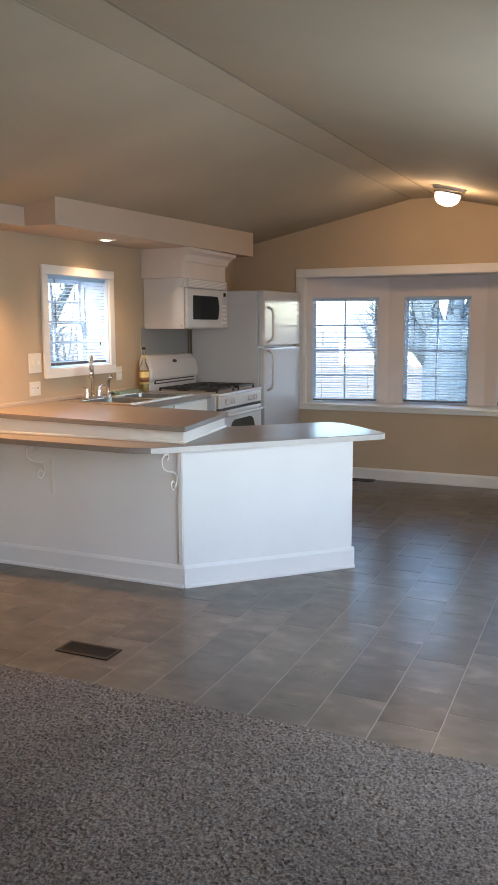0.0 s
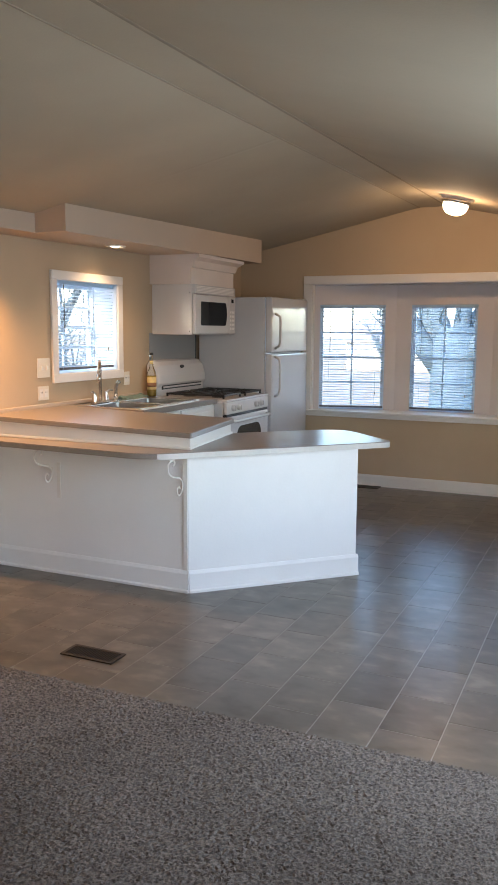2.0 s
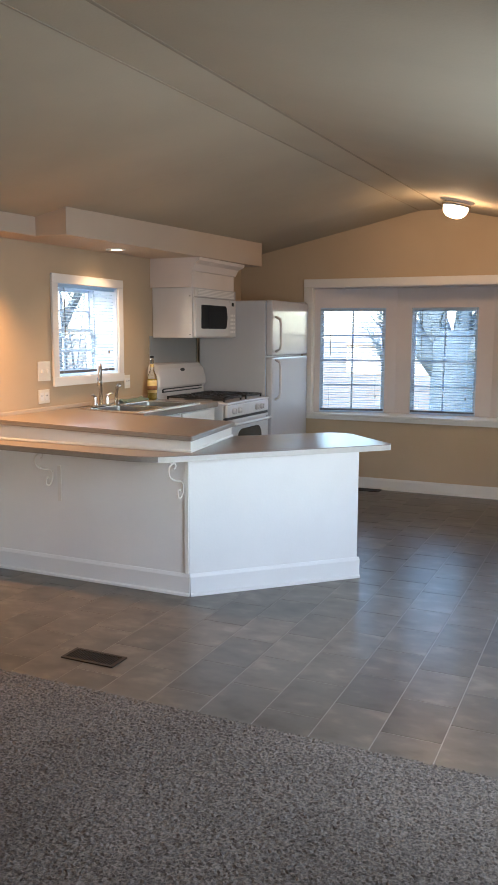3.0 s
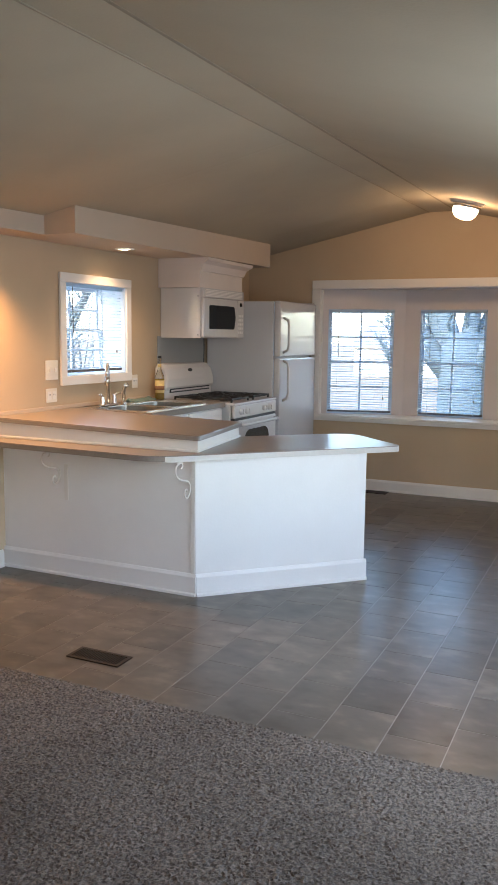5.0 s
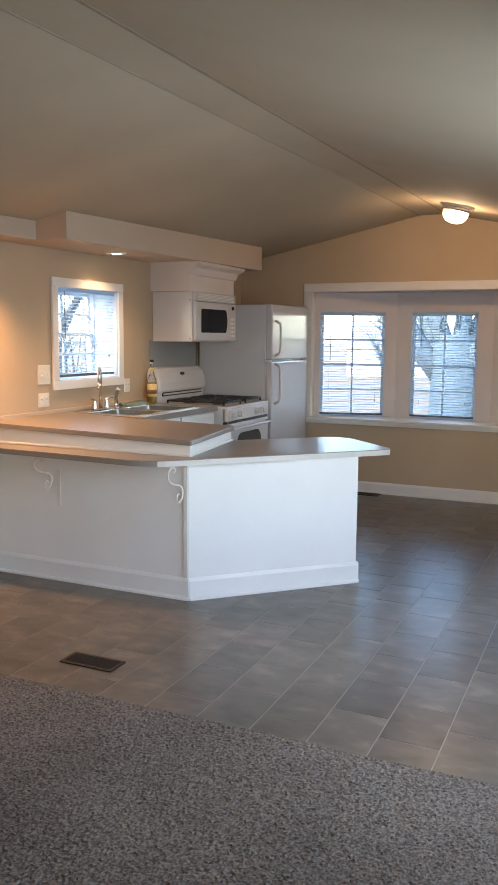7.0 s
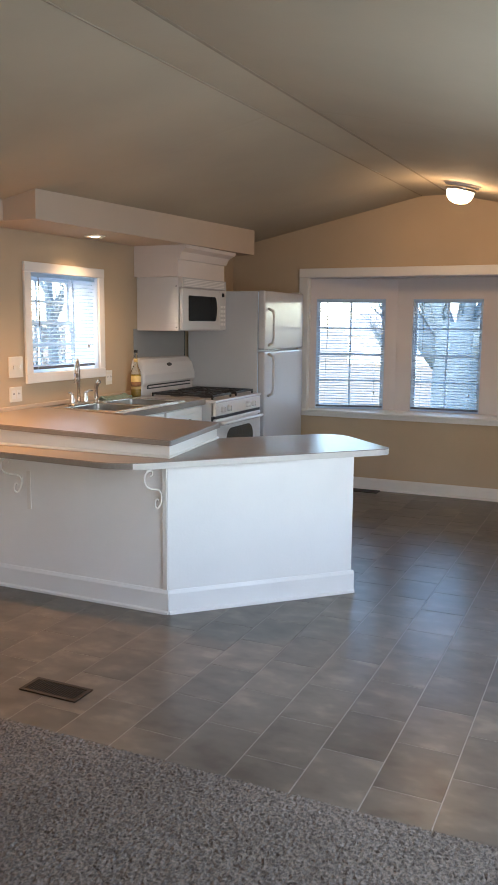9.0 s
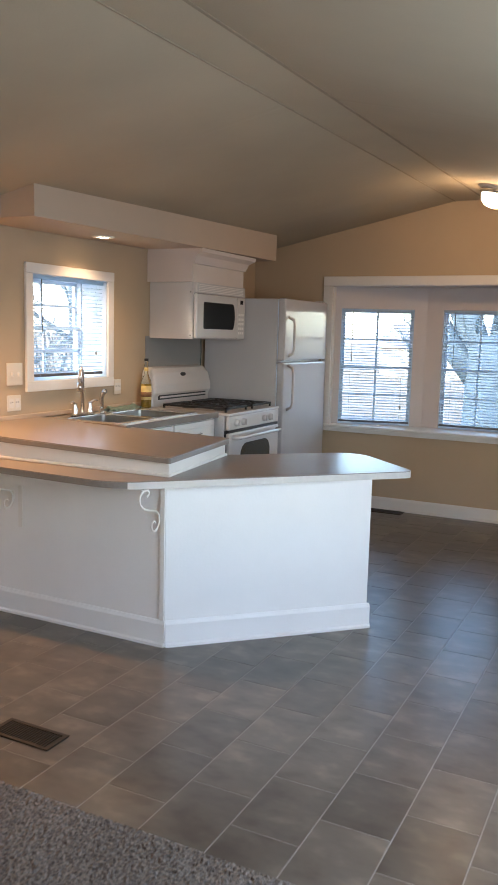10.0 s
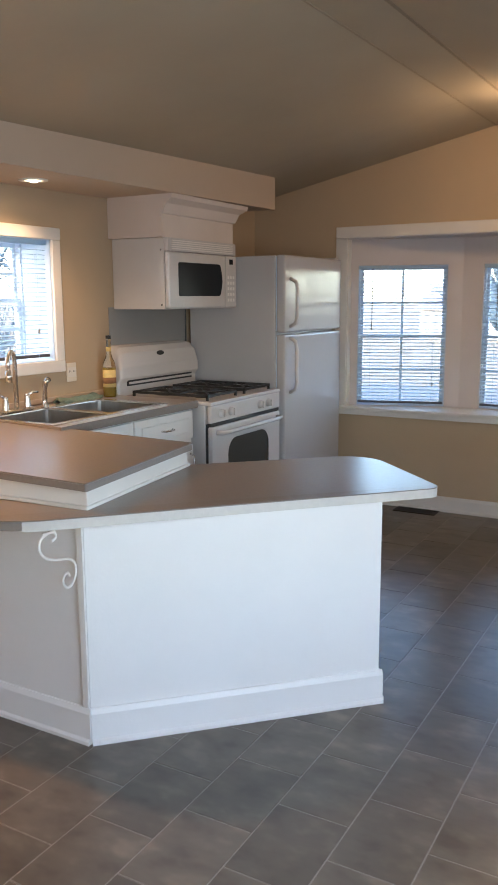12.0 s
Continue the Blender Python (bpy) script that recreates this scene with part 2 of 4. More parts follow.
def prism(points, z0, z1, bevel=0.0, seg=2, bm=None):
    own = bmesh.new()
    lo = [own.verts.new((x, y, z0)) for x, y in points]
    f = own.faces.new(lo)
    r = bmesh.ops.extrude_face_region(own, geom=[f])
    for v in r["geom"]:
        if isinstance(v, bmesh.types.BMVert):
            v.co.z = z1
    bmesh.ops.recalc_face_normals(own, faces=own.faces)
    if bevel:
        bmesh.ops.bevel(own, geom=[e for e in own.edges if abs(e.verts[0].co.z - e.verts[1].co.z) < 1e-5], offset=bevel, segments=seg, affect="EDGES", profile=0.5)
    return join(bm, own)


def lathe(profile, seg=24, bm=None, m=Matrix()):
    own = bmesh.new()
    rings = []
    for r, z in profile:
        rings.append([own.verts.new(m @ Vector((r * math.cos(2 * math.pi * i / seg), r * math.sin(2 * math.pi * i / seg), z))) for i in range(seg)] if r > 1e-6 else [own.verts.new(m @ Vector((0, 0, z)))])
    for a, b in zip(rings, rings[1:]):
        for i in range(seg):
            j = (i + 1) % seg
            if len(a) == 1 and len(b) == 1:
                continue
            if len(a) == 1:
                own.faces.new((a[0], b[i], b[j]))
            elif len(b) == 1:
                own.faces.new((a[i], a[j], b[0]))
            else:
                own.faces.new((a[i], a[j], b[j], b[i]))
    return join(bm, own)


def tube(path, radius, seg=8, bm=None, taper=None, caps=True):
    own = bmesh.new()
    pts = [Vector(p) for p in path]
    rings = []
    side = None
    for k, p in enumerate(pts):
        d = (pts[min(k + 1, len(pts) - 1)] - pts[max(k - 1, 0)]).normalized()
        if side is None:
            side = d.orthogonal().normalized()
        side = (side - d * side.dot(d)).normalized()
        up = d.cross(side)
        r = radius if taper is None else radius + (taper - radius) * k / max(1, len(pts) - 1)
        rings.append([own.verts.new(p + (side * math.cos(2 * math.pi * i / seg) + up * math.sin(2 * math.pi * i / seg)) * r) for i in range(seg)])
    for a, b in zip(rings, rings[1:]):
        for i in range(seg):
            own.faces.new((a[i], a[(i + 1) % seg], b[(i + 1) % seg], b[i]))
    if caps:
        own.faces.new(rings[0])
        own.faces.new(rings[-1])
    return join(bm, own)


def xform(bm, m):
    for v in bm.verts:
        v.co = m @ v.co
    return bm


def drop(ob):
    """The ceiling falls a little towards the south: lowers what belongs to it."""
    for v in ob.data.vertices:
        if v.co.z > 1.9:
            v.co.z -= FALL * (NORTH - v.co.y)
    return ob


def ceil_z(x):
    if x < RIDGE_L:
        return RIDGE_Z - PITCH * (RIDGE_L - x)
    if x > RIDGE_R:
        return RIDGE_Z - PITCH * (x - RIDGE_R)
    return RIDGE_Z


# ---- structure ----


def wall_with_hole(name, axis, at, out, a0, a1, z1fun, hole, material, label):
    """A wall in the plane axis = at, its outer face at out, from a0 to a1 along the other axis, with one rectangular opening."""
    bm = bmesh.new()
    h0, h1, hz0, hz1 = hole if hole else (None,) * 4
    cuts = [a0, a1] + ([h0, h1] if hole else []) + [c for c in (RIDGE_L, RIDGE_R) if axis == "y" and a0 < c < a1]
    cuts = sorted(set(cuts))
    for lo, hi in zip(cuts, cuts[1:]):
        inside = hole and lo >= h0 - 1e-6 and hi <= h1 + 1e-6
        spans = [(0, hz0, False), (hz1, None, True)] if inside else [(0, None, True)]
        for b, t, top in spans:
            vs = []
            for d in (at, out):
                for a, z in ((lo, b), (hi, b), (hi, z1fun(hi) if top else t), (lo, z1fun(lo) if top else t)):
                    vs.append(bm.verts.new((d, a, z) if axis == "x" else (a, d, z)))
            for q in ((0, 1, 2, 3), (7, 6, 5, 4), (0, 4, 5, 1), (1, 5, 6, 2), (2, 6, 7, 3), (3, 7, 4, 0)):
                bm.faces.new([vs[i] for i in q])
    bmesh.ops.remove_doubles(bm, verts=bm.verts, dist=1e-5)
    ob = link(name, bm, material)
    for v in ob.data.vertices:
        if v.co.z > 2.05:
            v.co.z -= FALL * (NORTH - v.co.y)
    return tagged(ob, label, kind="structure")


WIN_Y0, WIN_Y1, WIN_Z0, WIN_Z1 = 6.040, 6.750, 1.13, 1.745
BAY_X0, BAY_X1, BAY_Z0, BAY_Z1 = -2.165, 0.18, 0.665, 1.85
wall_west = wall_with_hole("wall_west", "x", WEST, WEST - WALL_T, SOUTH, NORTH + WALL_T, lambda a: ceil_z(WEST) + 0.02, (WIN_Y0, WIN_Y1, WIN_Z0, WIN_Z1), M_WALL, "tan painted kitchen wall with one window")
# The east opening is unseen, added behind the daylight fill.
wall_east = wall_with_hole("wall_east", "x", EAST, EAST + WALL_T, SOUTH, NORTH + WALL_T, lambda a: ceil_z(EAST) + 0.02, (3.7, 5.2, 0.6, 2.0), M_WALL, "tan painted wall with one added opening for daylight")
wall_north = wall_with_hole("wall_north", "y", NORTH, NORTH + WALL_T, WEST, EAST, lambda a: ceil_z(a) + 0.04, (BAY_X0, BAY_X1, BAY_Z0, BAY_Z1), M_WALL, "tan gable wall opened by a shallow bay")
# The south opening is out of view, added to let skylight in.
wall_south = wall_with_hole("wall_south", "y", SOUTH, SOUTH - WALL_T, WEST, EAST, lambda a: ceil_z(a) + 0.04, (-1.0, 0.4, 0.95, 1.7), M_WALL, "tan painted wall with one wide added opening")


def slab(name, pts, material, label, thick=0.05, kind="structure"):
    bm = bmesh.new()
    lo = [bm.verts.new(p) for p in pts]
    hi = [bm.verts.new((p[0], p[1], p[2] + thick)) for p in pts]
    bm.faces.new(lo)
    bm.faces.new(hi)
    n = len(pts)
    for i in range(n):
        bm.faces.new((lo[i], lo[(i + 1) % n], hi[(i + 1) % n], hi[i]))
    return tagged(drop(link(name, bm, material)), label, kind=kind)


ze, zw, zr = ceil_z(EAST + WALL_T), ceil_z(WEST - WALL_T), RIDGE_Z
y0, y1 = SOUTH - WALL_T, NORTH + WALL_T
slab("ceiling_west_slope", [(WEST - WALL_T, y0, zw), (RIDGE_L - 0.006, y0, ceil_z(RIDGE_L - 0.006)), (RIDGE_L - 0.006, y1, ceil_z(RIDGE_L - 0.006)), (WEST - WALL_T, y1, zw)], M_CEIL, "off-white sloping ceiling over the kitchen")
slab("ceiling_east_slope", [(RIDGE_R + 0.011, y0, ceil_z(RIDGE_R + 0.011)), (EAST + WALL_T, y0, ze), (EAST + WALL_T, y1, ze), (RIDGE_R + 0.011, y1, ceil_z(RIDGE_R + 0.011))], M_CEIL, "off-white sloping ceiling with faint seams")
slab("ceiling_ridge", [(RIDGE_L - 0.04, y0, zr + 0.03), (RIDGE_R + 0.04, y0, zr + 0.03), (RIDGE_R + 0.04, y1, zr + 0.03), (RIDGE_L - 0.04, y1, zr + 0.03)], M_CEIL, "narrow flat strip along the ceiling ridge")

# ridge board set between the slopes; shade lines either side are darker strips
bm = box(RIDGE_L, RIDGE_R, SOUTH, NORTH, RIDGE_Z - 0.002, RIDGE_Z + 0.029)
tagged(drop(link("trim_ridge_board", bm, M_CEIL)), "off-white flat board along the ceiling ridge", kind="structure")
M_GAP_SHADE = mat("gap_shade", srgb(140, 129, 110), 0.9, vary=0.15, scale=6)
M_SEAM_SHADE = mat("seam_shade", srgb(150, 139, 119), 0.9, vary=0.08, scale=3)
for xa, xb, m_gap in ((RIDGE_L - 0.008, RIDGE_L - 0.0005, M_SEAM_SHADE), (RIDGE_R + 0.0005, RIDGE_R + 0.014, M_GAP_SHADE)):
    tagged(drop(link("trim_ridge_gap", box(xa, xb, SOUTH, NORTH, RIDGE_Z - 0.005, RIDGE_Z + 0.029), m_gap)), "narrow strip coloured as the shade line beside the ridge board", kind="structure")
for y in (0.9, 3.3, 5.7, 8.1):
    for side in (-1, 1):
        xa, xb = (WEST, RIDGE_L - 0.02) if side < 0 else (RIDGE_R + 0.02, EAST)
        bm = bmesh.new()
        q = []
        for x in (xa, xb):
            z = ceil_z(x)
            for dy, dz in ((-0.03, 0.0), (-0.008, -0.0016), (0.008, -0.0016), (0.03, 0.0)):
                q.append(bm.verts.new((x, y + dy, z + dz + 0.0005)))
        for i in range(3):
            bm.faces.new((q[i], q[i + 1], q[i + 5], q[i + 4]))
        tagged(drop(link("trim_ceiling_seam", bm, M_CEIL)), kind="structure")

# floor under vinyl and carpet
bm = box(WEST - WALL_T, EAST + WALL_T, SOUTH - WALL_T, NORTH + WALL_T, -0.2, -0.0011)
floor = tagged(link("floor", bm, M_GROUT), "grey slate-look vinyl tile floor with pale joints", kind="structure")
bm = box(WEST, EAST, SOUTH, CARPET_Y, -0.001, 0.008)
carpet = tagged(link("floor_carpet", bm, M_CARPET), "mottled grey-brown cut pile carpet", kind="structure")
PILE_Y0, PILE_STEP = 2.3, 0.0068
nx, ny = int((EAST - WEST) / PILE_STEP), int((CARPET_Y + 0.006 - PILE_Y0) / PILE_STEP)
gx, gy = np.meshgrid(np.linspace(WEST, EAST, nx), np.linspace(PILE_Y0, CARPET_Y + 0.006, ny))
rng = np.random.default_rng(4)
jx, jy = rng.uniform(-0.35, 0.35, gx.shape) * PILE_STEP, rng.uniform(-0.35, 0.35, gx.shape) * PILE_STEP
gz = 0.0095 + rng.uniform(0, 0.0075, gx.shape) + 0.002 * np.sin(gx * 5.1 + 1.3 * np.sin(gy * 4)) * np.sin(gy * 3.7)
jy[-1] += rng.uniform(-0.004, 0.006, nx)
gz[-1] = 0.0005
gz[-2] = 0.006
co = np.stack([gx + jx, gy + jy, gz], -1).reshape(-1, 3)
idx = np.arange(nx * ny).reshape(ny, nx)
quads = np.stack([idx[:-1, :-1], idx[:-1, 1:], idx[1:, 1:], idx[1:, :-1]], -1).reshape(-1, 4)
me = bpy.data.meshes.new("carpet_pile")
me.from_pydata(co.tolist(), [], quads.tolist())
me.materials.append(M_CARPET)
tagged(new("carpet_pile", me), "mottled grey-brown cut pile", kind="stuff")


# ---- bay ----
BAY = [(BAY_X0, NORTH + 0.05), (-1.43, NORTH + 0.26), (-0.555, NORTH + 0.26), (BAY_X1, NORTH + 0.05)]
GLASS_Z0, GLASS_Z1 = 0.69, 1.668


def frame_of(p, q):
    """A matrix with x along p to q, y outwards, z up."""
    d = Vector((q[0] - p[0], q[1] - p[1], 0))
    length = d.length
    d.normalize()
    n = Vector((-d.y, d.x, 0))
    return Matrix(((d.x, n.x, 0, p[0]), (d.y, n.y, 0, p[1]), (0, 0, 1, 0), (0, 0, 0, 1))), length


# window spans along each bay panel (start, end)
WIN_SPANS = [(0.055, 0.664), (0.139, 0.737), (0.122, 0.709)]
bay_frames = []
for i in range(3):
    m, length = frame_of(BAY[i], BAY[i + 1])
    s0, s1 = WIN_SPANS[i]
    bay_frames.append((m, s0, s1))
    bm = bmesh.new()
    box(0, s0, 0, 0.09, BAY_Z0, BAY_Z1, bm=bm)
    box(s1, length, 0, 0.09, BAY_Z0, BAY_Z1, bm=bm)
    box(s0, s1, 0, 0.09, BAY_Z0, GLASS_Z0, bm=bm)
    box(s0, s1, 0, 0.09, GLASS_Z1, BAY_Z1, bm=bm)
    tagged(link("wall_bay", xform(bm, m), M_BAY), "white painted panel of the shallow bay", kind="structure")
outer = [(BAY_X0 - 0.02, NORTH + 0.004), (BAY_X0 - 0.02, NORTH + 0.16), (-1.47, NORTH + 0.36), (-0.53, NORTH + 0.36), (BAY_X1 + 0.02, NORTH + 0.16), (BAY_X1 + 0.02, NORTH + 0.004)]
tagged(link("ceiling_bay", prism([(BAY_X0 + 0.001, NORTH - 0.0005)] + [(x, y + 0.1) for x, y in outer[1:-1]] + [(BAY_X1 - 0.001, NORTH - 0.0005)], BAY_Z1 - 0.005, BAY_Z1 + 0.06), M_BAY), "white painted head of the bay", kind="structure")
sill_poly = [(BAY_X0 - 0.09, NORTH - 0.045), (BAY_X1 + 0.09, NORTH - 0.045), (BAY_X1 + 0.09, NORTH - 0.001), (BAY_X1 - 0.001, NORTH - 0.001), (BAY_X1 - 0.001, NORTH + 0.045), (-0.557, NORTH + 0.255), (-1.428, NORTH + 0.255), (BAY_X0 + 0.001, NORTH + 0.045), (BAY_X0 + 0.001, NORTH - 0.001), (BAY_X0 - 0.09, NORTH - 0.001)]
tagged(link("trim_bay_sill", prism(sill_poly, BAY_Z0 + 0.001, BAY_Z0 + 0.024, 0.006), M_TRIM), "white painted window stool", kind="structure")
tagged(link("floor_bay", prism(outer, BAY_Z0 - 0.12, BAY_Z0 - 0.0005), M_TRIM), kind="structure")
for xa, xb in ((BAY_X0 - 0.001, BAY_X0 + 0.004), (BAY_X1 - 0.004, BAY_X1 + 0.001)):
    tagged(link("trim_bay_jamb", box(xa, xb, NORTH - 0.0005, NORTH + 0.07, BAY_Z0, BAY_Z1), M_TRIM), kind="structure")
for nm, b in (("trim_bay_casing", (BAY_X0 - 0.085, BAY_X0, NORTH - 0.018, NORTH - 0.001, BAY_Z0 + 0.024, BAY_Z1)),
              ("trim_bay_casing", (BAY_X1, BAY_X1 + 0.085, NORTH - 0.018, NORTH - 0.001, BAY_Z0 + 0.024, BAY_Z1)),
              ("trim_bay_head_casing", (BAY_X0 - 0.085, BAY_X1 + 0.085, NORTH - 0.02, NORTH - 0.001, BAY_Z1 + 0.001, BAY_Z1 + 0.078)),
              ("trim_bay_apron", (BAY_X0 - 0.085, BAY_X1 + 0.085, NORTH - 0.018, NORTH - 0.001, BAY_Z0 - 0.035, BAY_Z0))):
    tagged(link(nm, box(*b, bevel=0.004), M_TRIM), "white painted casing", kind="structure")

# baseboards with a shoe moulding
def baseboard(p, q, height=0.105, name="baseboard"):
    m, length = frame_of(p, q)
    bm = bmesh.new()
    prof = [(0, 0), (-0.016, 0), (-0.016, 0.014), (-0.012, 0.02), (-0.012, height - 0.02), (-0.006, height), (0, height)]
    a = [bm.verts.new((0, y, z)) for y, z in prof]
    b = [bm.verts.new((length, y, z)) for y, z in prof]
    bm.faces.new(a)
    bm.faces.new(b)
    for i in range(len(prof)):
        j = (i + 1) % len(prof)
        bm.faces.new((a[i], a[j], b[j], b[i]))
    return tagged(link(name, xform(bm, m), M_TRIM), "white painted baseboard", kind="structure")


baseboard((-2.28, NORTH - 0.001), (EAST, NORTH - 0.001))
baseboard((EAST - 0.001, NORTH - 0.02), (EAST - 0.001, SOUTH))
baseboard((WEST + 0.001, SOUTH), (WEST + 0.001, 5.4))


# ---- windows ----
def hung_window(name, label, width, z0, z1, m, cols=2, wand=0.1, depth=0.0, blind_drop=1.0, rows=2):
    """A double-hung window with muntins, two panes a sash and a horizontal blind. x along, y outwards, z up."""
    w = root(name, label=label, m=m, kind="structure")
    T = M_VINYLFRAME
    f = 0.012
    D = depth

    def p(nm, bm, material, parent, lab=""):
        return part(nm, xform(bm, m), material, parent, lab)
    bm = bmesh.new()
    box(0, f, 0.02 + D, 0.08 + D, z0, z1, bm=bm)
    box(width - f, width, 0.02 + D, 0.08 + D, z0, z1, bm=bm)
    box(f, width - f, 0.02 + D, 0.08 + D, z0, z0 + f, bm=bm)
    box(f, width - f, 0.02 + D, 0.08 + D, z1 - f, z1, bm=bm)
    p("window_frame", bm, T, w)
    zm = (z0 + z1) / 2
    for lo, hi, y in ((z0 + f, zm + 0.012, 0.03 + D), (zm - 0.012, z1 - f, 0.054 + D)):
        bm = bmesh.new()
        s = 0.02
        box(f, f + s, y, y + 0.022, lo, hi, bm=bm)
        box(width - f - s, width - f, y, y + 0.022, lo, hi, bm=bm)
        box(f + s, width - f - s, y, y + 0.022, lo, lo + s, bm=bm)
        box(f + s, width - f - s, y, y + 0.022, hi - s, hi, bm=bm)
        sash = p("sash", bm, T, w)
        for c in range(1, cols):
            x = f + s + (width - 2 * f - 2 * s) * c / cols
            p("muntin", box(x - 0.008, x + 0.008, y + 0.003, y + 0.018, lo + s, hi - s), T, sash)
        for r in range(1, rows):
            z = lo + s + (hi - lo - 2 * s) * r / rows
            p("muntin", box(f + s, width - f - s, y + 0.004, y + 0.017, z - 0.008, z + 0.008), T, sash)
        g = p("pane", box(f + s, width - f - s, y + 0.009, y + 0.012, lo + s, hi - s), M_GLASS, sash)
        g.visible_shadow = False
    # blind
    b = root("window_blind", label="white horizontal mini blind with open slats", category="blind", m=m)
    p("headrail", box(0.004, width - 0.004, -0.008, 0.018, z1 - 0.026, z1 - 0.001, 0.003), M_BLIND, b)
    bottom = z0 + 0.02 + (1 - blind_drop) * (z1 - z0)
    p("bottom_rail", box(0.008, width - 0.008, -0.006, 0.016, bottom, bottom + 0.016, 0.003), M_RAIL, b)
    n = int((z1 - 0.03 - bottom - 0.014) / 0.0235)
    slat = None
    for k in range(n):
        z = bottom + 0.026 + k * 0.0235
        if slat is None:
            bm = bmesh.new()
            tilt = math.sin(radians(14)) * 0.011
            vs = []
            for x in (0.008, width - 0.008):
                vs.append([bm.verts.new((x, -0.006 + 0.022 * u, -tilt + 2 * tilt * u + 0.0018 * math.sin(math.pi * u))) for u in (0, 0.33, 0.67, 1)])
            for u in range(3):
                bm.faces.new((vs[0][u], vs[0][u + 1], vs[1][u + 1], vs[1][u]))
            slat_me = bpy.data.meshes.new("slat")
            bm.to_mesh(slat_me)
            bm.free()
            slat_me.materials.append(M_BLIND)
            slat = slat_me
        ob = new("slat", slat)
        ob.parent = b
        ob.matrix_parent_inverse = Matrix()
        ob.location = (0, 0, z)
    for x in (0.09, width - 0.09):
        p("ladder_cord", tube([(x, -0.007, bottom), (x, -0.007, z1 - 0.02)], 0.0009, 4), M_BLIND, b)
    p("tilt_wand", tube([(wand, -0.014, z1 - 0.025), (wand, -0.018, z1 - 0.3 * (z1 - z0) - 0.15)], 0.003, 6), M_CABLE, b)
    cord = p("lift_cord", tube([(width - 0.08, -0.012, z1 - 0.02), (width - 0.085, -0.012, z0 + 0.17)], 0.001, 4), M_BLIND, b)
    p("tassel", lathe([(0, 0), (0.006, 0.004), (0.007, 0.02), (0.002, 0.03), (0, 0.03)], 8, m=Matrix.Translation((width - 0.085, -0.012, z0 + 0.14))), M_STEEL, b)
    return w


for i, (m, s0, s1) in enumerate(bay_frames):
    mm = m @ Matrix.Translation((s0, 0, 0))
    hung_window("window_%d" % (i + 1), "white double-hung window with a grid in the bay", s1 - s0, GLASS_Z0, GLASS_Z1, mm)
m, _ = frame_of((WEST - 0.025, WIN_Y0 + 0.003), (WEST - 0.025, WIN_Y1 - 0.003))
hung_window("window_4", "small white double-hung window over the sink", WIN_Y1 - WIN_Y0 - 0.006, WIN_Z0, WIN_Z1, m, depth=0.15)
# west window casing
c0 = 0.06
for b in ((WEST + 0.001, WEST + 0.02, WIN_Y0 - c0, WIN_Y0, WIN_Z0, WIN_Z1), (WEST + 0.001, WEST + 0.02, WIN_Y1, WIN_Y1 + c0, WIN_Z0, WIN_Z1),
          (WEST + 0.001, WEST + 0.022, WIN_Y0 - c0, WIN_Y1 + c0, WIN_Z1, WIN_Z1 + c0), (WEST + 0.001, WEST + 0.022, WIN_Y0 - c0, WIN_Y1 + c0, WIN_Z0 - c0, WIN_Z0)):
    tagged(link("trim_window_casing", box(*b, bevel=0.004), M_TRIM), "white painted window casing", kind="structure")
bm = bmesh.new()
wx0 = WEST - 0.27
for b in ((wx0, WEST + 0.001, WIN_Y0 - 0.012, WIN_Y0 + 0.003, WIN_Z0 - 0.012, WIN_Z1 + 0.012), (wx0, WEST + 0.001, WIN_Y1 - 0.003, WIN_Y1 + 0.012, WIN_Z0 - 0.012, WIN_Z1 + 0.012),
          (wx0, WEST + 0.001, WIN_Y0 + 0.003, WIN_Y1 - 0.003, WIN_Z0 - 0.012, WIN_Z0 + 0.003), (wx0, WEST + 0.001, WIN_Y0 + 0.003, WIN_Y1 - 0.003, WIN_Z1 - 0.003, WIN_Z1 + 0.012)):
    box(*b, bm=bm)
tagged(link("trim_window_lining", bm, M_VINYLFRAME), "pale painted lining of the deep window opening", kind="structure")

# ---- soffit over the kitchen ----
SOF_X, SOF_Z, SOF_Y0, SOF_Y1 = -2.45, 2.025, 5.555, 8.355


def wedge(x0, x1, ya, yb, z0, bm=None):
    own = bmesh.new()
    vs = [own.verts.new(p) for y in (ya, yb) for p in ((x0, y, z0), (x1, y, z0), (x1, y, ceil_z(x1) + 0.01), (x0, y, ceil_z(x0) + 0.01))]
    for q in ((0, 1, 2, 3), (7, 6, 5, 4), (0, 4, 5, 1), (1, 5, 6, 2), (2, 6, 7, 3), (3, 7, 4, 0)):
        own.faces.new([vs[i] for i in q])
    return join(bm, own)


def soffit_z(y):
    return SOF_Z - 0.015 - 0.011 * (8.355 - y)


def settle(ob):
    """Follows the falling ceiling above and stays nearly level below."""
    for v in ob.data.vertices:
        v.co.z = soffit_z(v.co.y) if abs(v.co.z - SOF_Z) < 1e-4 else v.co.z - FALL * (NORTH - v.co.y)
    return ob


tagged(settle(link("soffit", wedge(WEST + 0.001, SOF_X, SOF_Y0, SOF_Y1, SOF_Z), M_SOFFIT)), "boxed tan soffit below the ceiling", kind="structure")
tagged(settle(link("soffit_south", wedge(WEST + 0.001, -2.666, SOUTH, SOF_Y0 - 0.002, SOF_Z), M_SOFFIT)), "narrower boxed soffit along the wall", kind="structure")

